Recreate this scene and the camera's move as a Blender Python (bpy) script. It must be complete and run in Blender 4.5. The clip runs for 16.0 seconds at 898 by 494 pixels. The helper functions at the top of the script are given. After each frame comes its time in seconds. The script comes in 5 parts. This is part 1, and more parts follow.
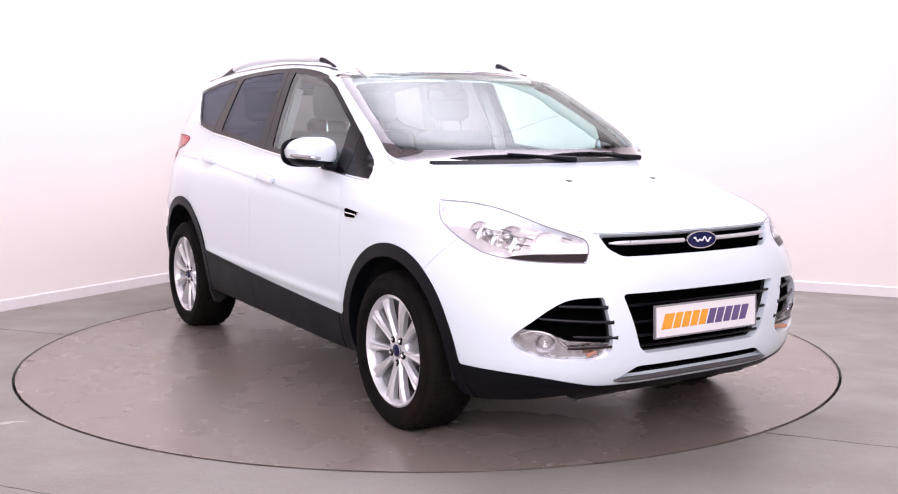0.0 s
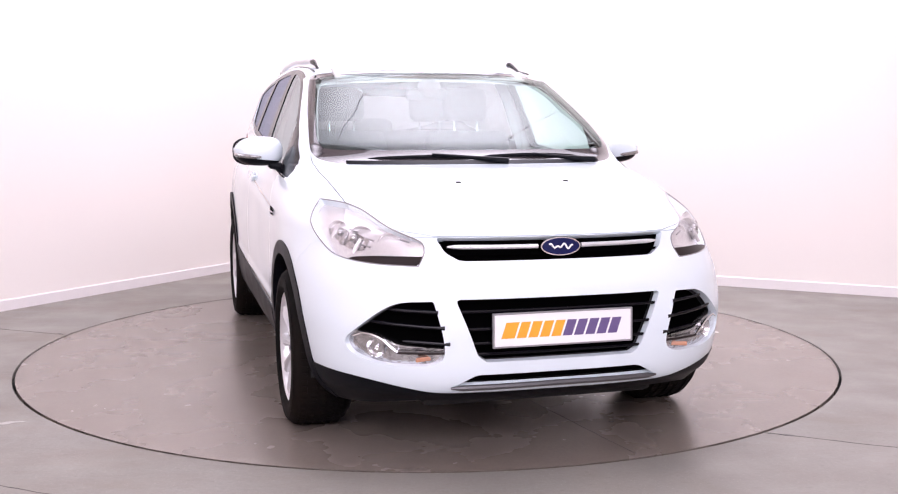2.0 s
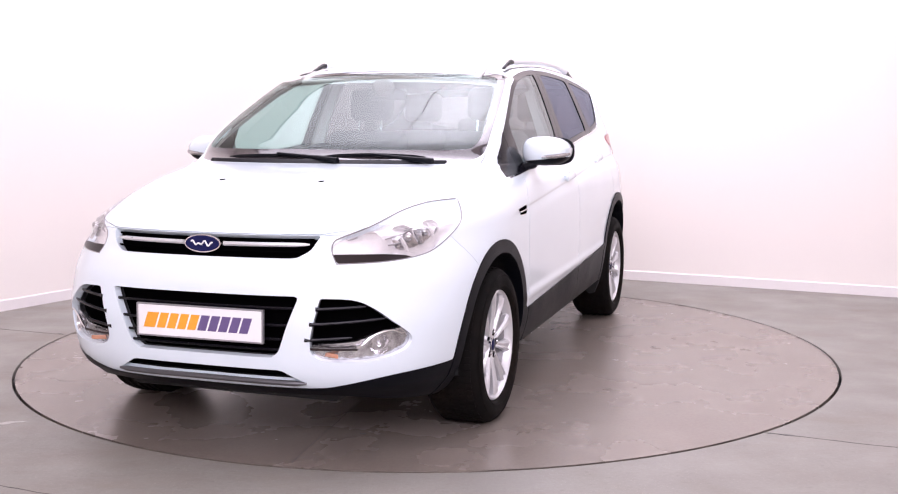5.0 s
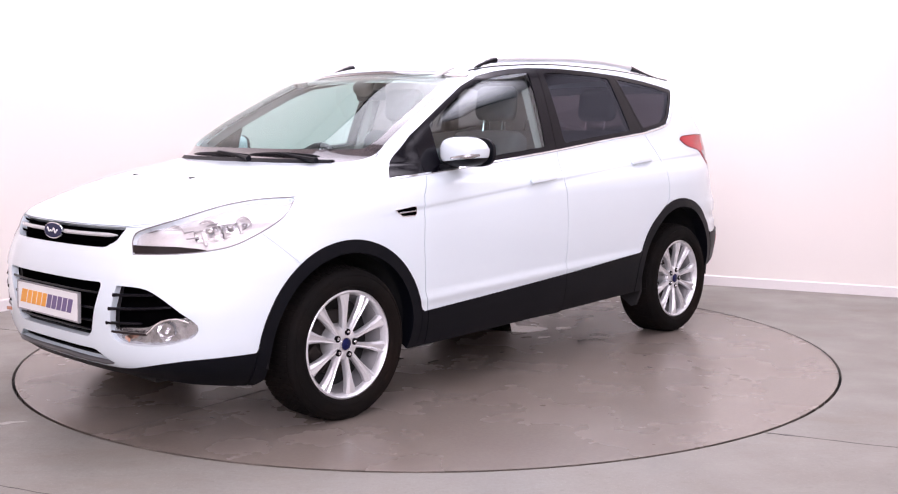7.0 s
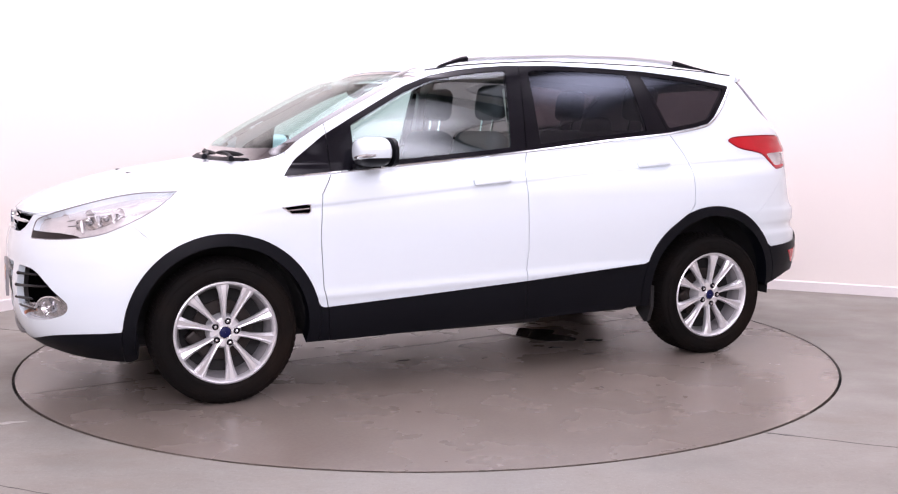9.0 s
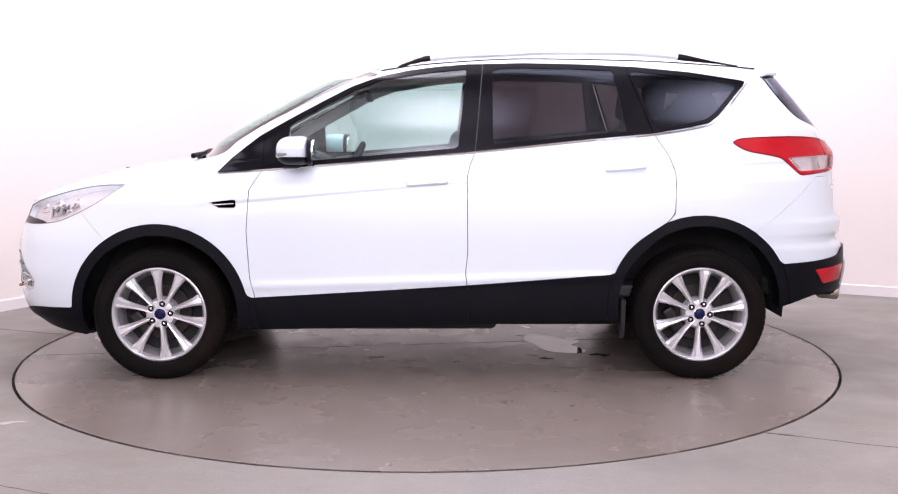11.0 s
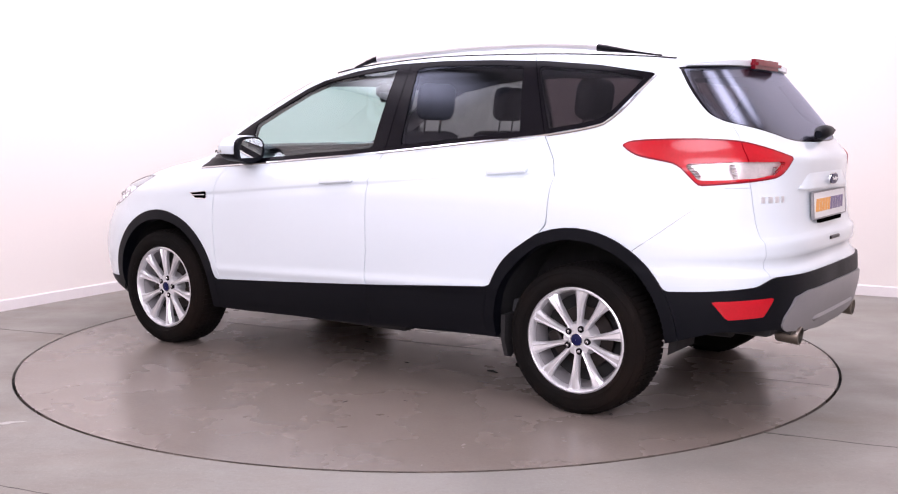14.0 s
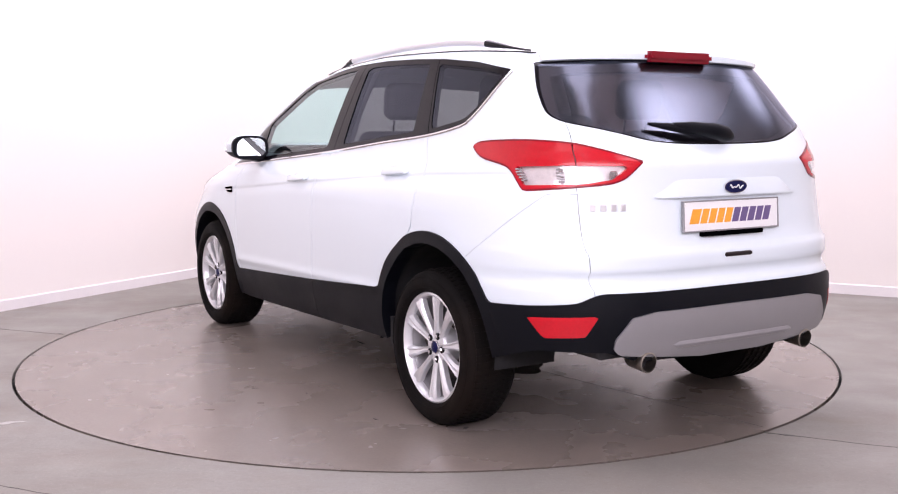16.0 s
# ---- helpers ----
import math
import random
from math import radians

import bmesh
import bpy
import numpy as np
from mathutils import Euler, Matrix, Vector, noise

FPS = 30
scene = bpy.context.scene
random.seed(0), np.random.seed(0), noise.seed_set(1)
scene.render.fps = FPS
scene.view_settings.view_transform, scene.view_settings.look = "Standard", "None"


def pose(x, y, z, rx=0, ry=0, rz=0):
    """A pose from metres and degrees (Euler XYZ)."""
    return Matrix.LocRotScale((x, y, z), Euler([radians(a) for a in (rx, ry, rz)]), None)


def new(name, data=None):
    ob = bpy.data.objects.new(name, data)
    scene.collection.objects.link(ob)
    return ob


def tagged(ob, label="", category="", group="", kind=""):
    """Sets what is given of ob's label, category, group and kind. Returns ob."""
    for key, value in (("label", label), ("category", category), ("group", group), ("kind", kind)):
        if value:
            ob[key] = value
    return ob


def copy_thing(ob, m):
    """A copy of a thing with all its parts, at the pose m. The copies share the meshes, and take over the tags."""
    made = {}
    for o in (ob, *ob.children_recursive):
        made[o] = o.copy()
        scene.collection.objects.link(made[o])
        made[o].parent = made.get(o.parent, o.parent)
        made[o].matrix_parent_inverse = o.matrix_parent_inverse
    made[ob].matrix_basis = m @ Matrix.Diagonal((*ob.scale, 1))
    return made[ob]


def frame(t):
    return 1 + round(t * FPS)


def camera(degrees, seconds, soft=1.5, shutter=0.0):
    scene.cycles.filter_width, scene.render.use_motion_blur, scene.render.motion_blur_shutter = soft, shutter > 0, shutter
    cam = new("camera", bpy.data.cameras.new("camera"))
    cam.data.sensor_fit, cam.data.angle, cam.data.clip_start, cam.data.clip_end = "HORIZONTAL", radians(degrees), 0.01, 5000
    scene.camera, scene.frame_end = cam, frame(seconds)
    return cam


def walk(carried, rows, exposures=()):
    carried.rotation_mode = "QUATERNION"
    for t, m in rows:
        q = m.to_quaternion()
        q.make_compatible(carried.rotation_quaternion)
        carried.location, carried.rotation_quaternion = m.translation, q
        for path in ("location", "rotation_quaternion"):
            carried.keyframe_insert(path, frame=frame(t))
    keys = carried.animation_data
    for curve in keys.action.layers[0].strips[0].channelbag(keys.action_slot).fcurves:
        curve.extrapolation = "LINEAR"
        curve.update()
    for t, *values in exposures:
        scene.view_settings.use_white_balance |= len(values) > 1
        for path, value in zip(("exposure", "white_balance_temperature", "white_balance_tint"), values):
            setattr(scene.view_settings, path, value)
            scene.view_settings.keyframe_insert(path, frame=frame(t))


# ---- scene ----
cam = camera(46.54, 16.0, soft=1.15)
EYE = pose(0.0, -5.920, 1.258, 90 - 6.60, 0, -1.075)
walk(cam, [(0.0, EYE), (16.0, EYE)], exposures=[(0.0, 0.18, 6400, 29), (16.0, 0.18, 6400, 29)])

# heading of the turntable and the car on it, seconds and degrees
HEADING = [
    (0.0, -58.94), (0.5, -60.60), (1.0, -64.12), (1.5, -68.94), (2.0, -75.05), (2.5, -80.95), (3.0, -86.95),
    (3.5, -92.85), (4.0, -98.75), (4.7, -107.00), (5.4, -115.25), (6.1, -123.50), (6.8, -131.75), (7.5, -139.90),
    (8.0, -145.75), (8.5, -151.65), (9.2, -159.85), (9.9, -168.10), (10.6, -176.35), (11.3, -184.50), (12.0, -192.45),
    (12.5, -198.25), (13.0, -204.10), (13.5, -209.95), (14.0, -215.80), (14.5, -221.60), (15.0, -227.45),
    (15.5, -233.30), (16.0, -239.15),
]
CAR_SHIFT = (-0.015, -0.088)

# ---- light ----
world = bpy.data.worlds.new("studio_air")
scene.world = world
world.use_nodes = True
world.node_tree.nodes["Background"].inputs[0].default_value = (1.0, 0.97, 0.96, 1)
world.node_tree.nodes["Background"].inputs[1].default_value = 0.05



def lamp_material(strength, edge, reach):
    """A softbox diffuser, brightest in its middle."""
    m = bpy.data.materials.new("softbox_diffuser")
    m.use_nodes = True
    n, l = m.node_tree.nodes, m.node_tree.links
    n.remove(n["Principled BSDF"])
    em, co = n.new("ShaderNodeEmission"), n.new("ShaderNodeTexCoord")
    ln, mr = n.new("ShaderNodeVectorMath"), n.new("ShaderNodeMapRange")
    ln.operation = "LENGTH"
    mr.interpolation_type = "SMOOTHSTEP"
    mr.inputs["From Min"].default_value, mr.inputs["From Max"].default_value = 0.1, reach
    mr.inputs["To Min"].default_value, mr.inputs["To Max"].default_value = strength, strength * edge
    em.inputs["Color"].default_value = (0.95, 0.965, 1.0, 1)
    l.new(co.outputs["Object"], ln.inputs[0])
    l.new(ln.outputs["Value"], mr.inputs["Value"])
    l.new(mr.outputs[0], em.inputs["Strength"])
    l.new(em.outputs[0], n["Material Output"].inputs["Surface"])
    return m


# softboxes under the ceiling: x, y, width, depth, turn, strength, edge, reach
SOFTBOXES = [
    (0.35, 0.55, 4.5, 4.5, -27.5, 6.9, 0.36, 2.3), (-2.5, -3.5, 1.5, 1.5, 0, 4.3, 0.08, 0.85), (0.0, -3.5, 1.5, 1.5, 0, 3.4, 0.08, 0.85),
    (2.45, -3.1, 1.5, 1.5, 0, 4.3, 0.08, 0.85), (-3.1, -0.9, 1.4, 1.4, 0, 4.8, 0.08, 0.85), (3.25, -1.25, 1.5, 1.5, 0, 6.0, 0.08, 0.85), (4.2, 0.45, 1.3, 1.3, 0, 5.0, 0.08, 0.75),
]
# added fill softbox, unseen behind the camera: y, width, height, centre height, strength
BACKBOX = (-6.6, 7.2, 1.9, 2.92, 6.9)


# ---- materials ----
def material(name, colour, rough=0.5, metal=0.0, vary=0.06, scale=6.0, fine=90.0, bump=0.0, coat=0.0, rough_vary=0.1, spec=0.5, dirt=None, dirt_scale=2.0):
    """A principled surface with large stains, fine grain and a little relief."""
    m = bpy.data.materials.new(name)
    m.use_nodes = True
    nt = m.node_tree
    n, l = nt.nodes, nt.links
    b = n["Principled BSDF"]
    b.inputs["Metallic"].default_value = metal
    b.inputs["Coat Weight"].default_value = coat
    b.inputs["Coat Roughness"].default_value = 0.05
    b.inputs["Specular IOR Level"].default_value = spec
    co = n.new("ShaderNodeTexCoord")
    big, small = n.new("ShaderNodeTexNoise"), n.new("ShaderNodeTexNoise")
    for tex, sc, det in ((big, scale, 5), (small, fine, 3)):
        tex.inputs["Scale"].default_value, tex.inputs["Detail"].default_value = sc, det
        l.new(co.outputs["Object"], tex.inputs["Vector"])
    add = n.new("ShaderNodeMath")
    add.operation = "ADD"
    l.new(big.outputs["Fac"], add.inputs[0])
    l.new(small.outputs["Fac"], add.inputs[1])
    ramp = n.new("ShaderNodeMapRange")
    ramp.inputs["From Min"].default_value, ramp.inputs["From Max"].default_value = 0.6, 1.4
    ramp.inputs["To Min"].default_value, ramp.inputs["To Max"].default_value = 1 - vary, 1 + vary
    l.new(add.outputs[0], ramp.inputs["Value"])
    mul = n.new("ShaderNodeVectorMath")
    mul.operation = "SCALE"
    mul.inputs[0].default_value = colour
    l.new(ramp.outputs[0], mul.inputs["Scale"])
    out = mul.outputs[0]
    if dirt:
        dn = n.new("ShaderNodeTexNoise")
        dn.inputs["Scale"].default_value, dn.inputs["Detail"].default_value = dirt_scale, 8
        l.new(co.outputs["Object"], dn.inputs["Vector"])
        dr = n.new("ShaderNodeMapRange")
        dr.inputs["From Min"].default_value, dr.inputs["From Max"].default_value = 0.5, 0.72
        dr.inputs["To Max"].default_value = 0.75
        l.new(dn.outputs["Fac"], dr.inputs["Value"])
        mx = n.new("ShaderNodeMix")
        mx.data_type = "RGBA"
        l.new(dr.outputs[0], mx.inputs[0])
        l.new(out, mx.inputs[6])
        mx.inputs[7].default_value = (*dirt, 1)
        out = mx.outputs[2]
    l.new(out, b.inputs["Base Color"])
    rr = n.new("ShaderNodeMapRange")
    rr.inputs["From Min"].default_value, rr.inputs["From Max"].default_value = 0.3, 0.7
    rr.inputs["To Min"].default_value, rr.inputs["To Max"].default_value = max(rough * (1 - rough_vary), 0), min(rough * (1 + rough_vary), 1)
    l.new(big.outputs["Fac"], rr.inputs["Value"])
    l.new(rr.outputs[0], b.inputs["Roughness"])
    if bump:
        bp = n.new("ShaderNodeBump")
        bp.inputs["Strength"].default_value, bp.inputs["Distance"].default_value = 1.0, bump
        l.new(small.outputs["Fac"], bp.inputs["Height"])
        l.new(bp.outputs["Normal"], b.inputs["Normal"])
    return m


def glass(name, tint, rough=0.0, gloss=0.06, sheen=(1, 1, 1)):
    """A thin pane: tinted see-through with a real mirror gloss over it."""
    m = bpy.data.materials.new(name)
    m.use_nodes = True
    nt = m.node_tree
    n, l = nt.nodes, nt.links
    n.remove(n["Principled BSDF"])
    tr, gl, mx = n.new("ShaderNodeBsdfTransparent"), n.new("ShaderNodeBsdfGlossy"), n.new("ShaderNodeMixShader")
    tr.inputs["Color"].default_value = (*tint, 1)
    gl.inputs["Roughness"].default_value = rough
    gl.inputs["Color"].default_value = (*sheen, 1)
    fr = n.new("ShaderNodeLayerWeight")
    fr.inputs["Blend"].default_value = 0.5
    p5 = n.new("ShaderNodeMath")
    p5.operation = "POWER"
    p5.inputs[1].default_value = 5.0
    k = n.new("ShaderNodeMath")
    k.operation = "MULTIPLY_ADD"
    k.inputs[1].default_value, k.inputs[2].default_value = 0.65, gloss
    k.use_clamp = True
    l.new(fr.outputs["Facing"], p5.inputs[0])
    l.new(p5.outputs[0], k.inputs[0])
    l.new(k.outputs[0], mx.inputs[0])
    l.new(tr.outputs[0], mx.inputs[1])
    l.new(gl.outputs[0], mx.inputs[2])
    l.new(mx.outputs[0], n["Material Output"].inputs["Surface"])
    return m


def floor_material(name, colour, rough=0.32, seed=0.0, spec=0.6):
    """Polished, stained concrete."""
    m = material(name, colour, rough, vary=0.13, scale=2.2, fine=60, bump=0.0004, rough_vary=0.35 if rough > 0.4 else 0.12, spec=spec)
    nt = m.node_tree
    n, l = nt.nodes, nt.links
    b = n["Principled BSDF"]
    src = b.inputs["Base Color"].links[0].from_socket
    co = n.new("ShaderNodeTexCoord")
    mp = n.new("ShaderNodeMapping")
    mp.inputs["Location"].default_value = (seed, seed * 0.7, 0)
    l.new(co.outputs["Object"], mp.inputs["Vector"])
    cloud = n.new("ShaderNodeTexNoise")
    cloud.inputs["Scale"].default_value, cloud.inputs["Detail"].default_value, cloud.inputs["Roughness"].default_value = 1.1, 10, 0.68
    l.new(mp.outputs[0], cloud.inputs["Vector"])
    r1 = n.new("ShaderNodeMapRange")
    r1.inputs["From Min"].default_value, r1.inputs["From Max"].default_value = 0.36, 0.80
    r1.inputs["To Max"].default_value = 0.85
    l.new(cloud.outputs["Fac"], r1.inputs["Value"])
    mx = n.new("ShaderNodeMix")
    mx.data_type = "RGBA"
    mx.inputs[7].default_value = (colour[0] * 0.80, colour[1] * 0.74, colour[2] * 0.70, 1)
    l.new(r1.outputs[0], mx.inputs[0])
    l.new(src, mx.inputs[6])
    spots = n.new("ShaderNodeTexVoronoi")
    spots.inputs["Scale"].default_value = 9.0
    l.new(mp.outputs[0], spots.inputs["Vector"])
    r2 = n.new("ShaderNodeMapRange")
    r2.inputs["From Min"].default_value, r2.inputs["From Max"].default_value = 0.03, 0.07
    r2.inputs["To Min"].default_value, r2.inputs["To Max"].default_value = 0.25, 0.0
    l.new(spots.outputs["Distance"], r2.inputs["Value"])
    mx2 = n.new("ShaderNodeMix")
    mx2.data_type = "RGBA"
    mx2.inputs[7].default_value = (colour[0] * 0.5, colour[1] * 0.46, colour[2] * 0.42, 1)
    l.new(r2.outputs[0], mx2.inputs[0])
    l.new(mx.outputs[2], mx2.inputs[6])
    pits = n.new("ShaderNodeTexNoise")
    pits.inputs["Scale"].default_value, pits.inputs["Detail"].default_value = 38.0, 4
    stretch = n.new("ShaderNodeMapping")
    stretch.inputs["Scale"].default_value = (1.0, 1.9, 1.0)
    l.new(co.outputs["Object"], stretch.inputs["Vector"])
    l.new(stretch.outputs[0], pits.inputs["Vector"])
    r3 = n.new("ShaderNodeMapRange")
    r3.inputs["From Min"].default_value, r3.inputs["From Max"].default_value = 0.60, 0.72
    r3.inputs["To Max"].default_value = 0.40 if rough > 0.4 else 0.12
    l.new(pits.outputs["Fac"], r3.inputs["Value"])
    mx3 = n.new("ShaderNodeMix")
    mx3.data_type = "RGBA"
    mx3.inputs[7].default_value = (colour[0] * 0.62, colour[1] * 0.58, colour[2] * 0.56, 1)
    l.new(r3.outputs[0], mx3.inputs[0])
    l.new(mx2.outputs[2], mx3.inputs[6])
    l.new(mx3.outputs[2], b.inputs["Base Color"])
    if rough < 0.4:
        return m
    # dragged brown grime and pale specks on the worn floor
    grime = n.new("ShaderNodeTexNoise")
    grime.inputs["Scale"].default_value, grime.inputs["Detail"].default_value, grime.inputs["Roughness"].default_value = 0.9, 9, 0.72
    drag = n.new("ShaderNodeMapping")
    drag.inputs["Location"].default_value = (4.3 + seed, 1.7, 0)
    drag.inputs["Rotation"].default_value = (0, 0, 0.45)
    drag.inputs["Scale"].default_value = (0.7, 2.2, 1.0)
    l.new(co.outputs["Object"], drag.inputs["Vector"])
    l.new(drag.outputs[0], grime.inputs["Vector"])
    r4 = n.new("ShaderNodeMapRange")
    r4.inputs["From Min"].default_value, r4.inputs["From Max"].default_value = 0.50, 0.68
    r4.inputs["To Max"].default_value = 0.55
    l.new(grime.outputs["Fac"], r4.inputs["Value"])
    mx4 = n.new("ShaderNodeMix")
    mx4.data_type = "RGBA"
    mx4.inputs[7].default_value = (colour[0] * 0.80, colour[1] * 0.68, colour[2] * 0.60, 1)
    l.new(r4.outputs[0], mx4.inputs[0])
    l.new(mx3.outputs[2], mx4.inputs[6])
    specks = n.new("ShaderNodeTexNoise")
    specks.inputs["Scale"].default_value, specks.inputs["Detail"].default_value = 130.0, 2
    l.new(stretch.outputs[0], specks.inputs["Vector"])
    r5 = n.new("ShaderNodeMapRange")
    r5.inputs["From Min"].default_value, r5.inputs["From Max"].default_value = 0.64, 0.70
    r5.inputs["To Max"].default_value = 0.6
    l.new(specks.outputs["Fac"], r5.inputs["Value"])
    mx5 = n.new("ShaderNodeMix")
    mx5.data_type = "RGBA"
    mx5.inputs[7].default_value = (colour[0] * 1.5, colour[1] * 1.48, colour[2] * 1.45, 1)
    l.new(r5.outputs[0], mx5.inputs[0])
    l.new(mx4.outputs[2], mx5.inputs[6])
    l.new(mx5.outputs[2], b.inputs["Base Color"])
    return m


M_WALL = material("painted_wall", (0.805, 0.75, 0.705), 0.75, vary=0.012, scale=0.8, fine=120, bump=0.0003)
M_SKIRT = material("painted_skirting", (0.76, 0.72, 0.71), 0.45, vary=0.02, scale=3, fine=60)
M_FLOOR = floor_material("studio_concrete", (0.254, 0.243, 0.219), 0.52)
M_DISC = floor_material("turntable_concrete", (0.226, 0.193, 0.168), 0.27, seed=3.7, spec=0.75)
M_GAP = material("dark_gap", (0.012, 0.012, 0.013), 0.8)
M_PAINT = material("white_car_paint", (0.735, 0.825, 0.875), 0.22, vary=0.008, scale=2, fine=400, coat=0.7, spec=0.5)
M_CLAD = material("black_cladding_plastic", (0.0028, 0.0034, 0.0058), 0.46, spec=0.15, vary=0.12, scale=5, fine=500, bump=0.00015)
M_TRIM = material("gloss_black_trim", (0.004, 0.0035, 0.006), 0.2, spec=0.18, vary=0.1, scale=8, fine=200)
M_FRIT = material("ceramic_frit", (0.05, 0.042, 0.046), 0.12, spec=1.0, vary=0.1, coat=1.0)
# black plastic taken almost to zero, with the shade of the openings in it
M_GRILLE = material("shaded_grille_plastic", (0.0012, 0.0012, 0.0014), 0.9, spec=0.0, vary=0.15, scale=8, fine=300)
M_CHROME = material("bright_chrome", (0.82, 0.82, 0.84), 0.10, metal=1.0, vary=0.02)
M_SILVER = material("silver_alloy_paint", (0.74, 0.745, 0.765), 0.30, metal=0.55, vary=0.04, scale=10, fine=300)
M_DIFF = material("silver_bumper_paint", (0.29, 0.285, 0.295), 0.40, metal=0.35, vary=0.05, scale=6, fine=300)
M_TYRE = material("tyre_rubber", (0.0045, 0.0038, 0.0036), 0.8, spec=0.12, vary=0.18, scale=9, fine=160, bump=0.0004, dirt=(0.012, 0.0072, 0.005), dirt_scale=3.5)
# brake steel with the shade inside the wheel put into its colour
M_DISKM = material("shaded_disc_steel", (0.028, 0.022, 0.02), 0.5, metal=0.5, vary=0.15, scale=14)
M_RED = material("red_lamp_lens", (0.52, 0.006, 0.014), 0.14, vary=0.10, scale=9, spec=0.4, coat=0.2)
M_DARKRED = material("dark_red_lens", (0.20, 0.004, 0.012), 0.2, vary=0.1, spec=0.25)
M_CLEAR = glass("clear_lamp_lens", (0.97, 0.97, 0.98), gloss=0.04)
M_LAMPIN = material("lamp_reflector", (0.80, 0.775, 0.775), 0.2, metal=0.45, vary=0.14, scale=26)
M_LAMPDK = material("lamp_housing_dark", (0.018, 0.012, 0.012), 0.3, spec=0.2, vary=0.1)
M_LAMPGREY = material("lamp_facets_grey", (0.48, 0.47, 0.475), 0.16, metal=0.85, vary=0.25, scale=60)
M_FACET = material("faceted_chrome", (0.58, 0.57, 0.58), 0.12, metal=0.95, vary=0.35, scale=30, fine=30, bump=0.006)
M_BEZEL = material("lamp_bezel_grey", (0.20, 0.19, 0.195), 0.4, vary=0.1)
M_PUDDLE = material("wet_film", (0.06, 0.055, 0.05), 0.025, vary=0.1, spec=0.6)
M_AMBER = material("amber_bulb", (0.55, 0.26, 0.16), 0.25, vary=0.05)
M_GLASS = glass("windscreen_glass", (0.68, 0.86, 0.83), gloss=0.08, sheen=(0.93, 1.0, 0.97))
M_DOORGLASS = glass("door_glass", (0.67, 0.85, 0.83), gloss=0.13, sheen=(0.92, 0.98, 1.0))
M_TINT = glass("privacy_glass", (0.20, 0.18, 0.19), rough=0.09, gloss=0.058, sheen=(0.72, 0.80, 1.0))
M_TAILGLASS = glass("tailgate_glass", (0.20, 0.175, 0.19), rough=0.17, gloss=0.17, sheen=(0.74, 0.80, 1.0))
M_MIRROR = material("mirror_glass", (0.85, 0.87, 0.87), 0.02, metal=1.0, vary=0.01)
M_CABIN = material("charcoal_cabin_plastic", (0.045, 0.047, 0.052), 0.6, vary=0.12, scale=7, fine=350, bump=0.0003)
M_LINER = material("grey_headliner", (0.42, 0.41, 0.40), 0.9, vary=0.06, scale=6, fine=400, bump=0.0003)
M_SEAT = material("charcoal_seat_cloth", (0.055, 0.058, 0.066), 0.85, vary=0.15, scale=20, fine=600, bump=0.0005)
M_PLATE = material("white_plate", (0.80, 0.80, 0.80), 0.3, vary=0.02)
M_ORANGE = material("orange_print", (0.85, 0.36, 0.03), 0.35, vary=0.08)
M_PURPLE = material("purple_print", (0.13, 0.09, 0.22), 0.35, vary=0.06)
M_BLUE = material("blue_badge_enamel", (0.008, 0.010, 0.06), 0.3, vary=0.05, spec=0.15)
M_STEEL = material("exhaust_steel", (0.42, 0.38, 0.33), 0.3, metal=1.0, vary=0.12, scale=30)
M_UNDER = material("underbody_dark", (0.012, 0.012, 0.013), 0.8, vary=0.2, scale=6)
M_LIP = material("dark_silver_lip", (0.085, 0.083, 0.088), 0.4, metal=0.3, vary=0.06, scale=8)
M_PATCH = material("worn_floor_filler", (0.46, 0.445, 0.43), 0.5, vary=0.12, scale=5, fine=80)
M_OIL = material("oil_drip", (0.03, 0.027, 0.025), 0.3, vary=0.2)
M_FLOORJOINT = material("floor_joint", (0.10, 0.09, 0.085), 0.7, vary=0.2, scale=30)
M_WELL = material("wheel_well_liner", (0.006, 0.006, 0.007), 0.85, vary=0.2, scale=12, bump=0.001)
M_POD = material("sensor_pod_plastic", (0.13, 0.10, 0.095), 0.5, vary=0.08)
M_RAIL = material("satin_rail", (0.72, 0.72, 0.74), 0.38, metal=0.6, vary=0.03)


# ---- mesh helpers ----
def link(name, verts, faces, mat, parent=None, label="", smooth=True, normals=None):
    me = bpy.data.meshes.new(name)
    me.from_pydata([tuple(v) for v in verts], [], [tuple(f) for f in faces])
    me.materials.append(mat)
    if smooth:
        me.polygons.foreach_set("use_smooth", [True] * len(me.polygons))
    if normals is not None:
        me.normals_split_custom_set_from_vertices([tuple(n) for n in normals])
    me.update()
    ob = new(name, me)
    ob.parent = parent
    if label:
        ob["label"] = label
    return ob


def part(name, bm, mat, parent, label="", smooth=False):
    """One bmesh as one mesh object under a thing or under a part."""
    me = bpy.data.meshes.new(name)
    bmesh.ops.recalc_face_normals(bm, faces=bm.faces)
    if smooth:
        for f in bm.faces:
            f.smooth = True
        for e in bm.edges:
            if len(e.link_faces) == 2 and e.calc_face_angle() > 0.7:
                e.smooth = False
    bm.to_mesh(me)
    bm.free()
    me.materials.append(mat)
    ob = new(name, me)
    ob.parent = parent
    if label:
        ob["label"] = label
    return ob


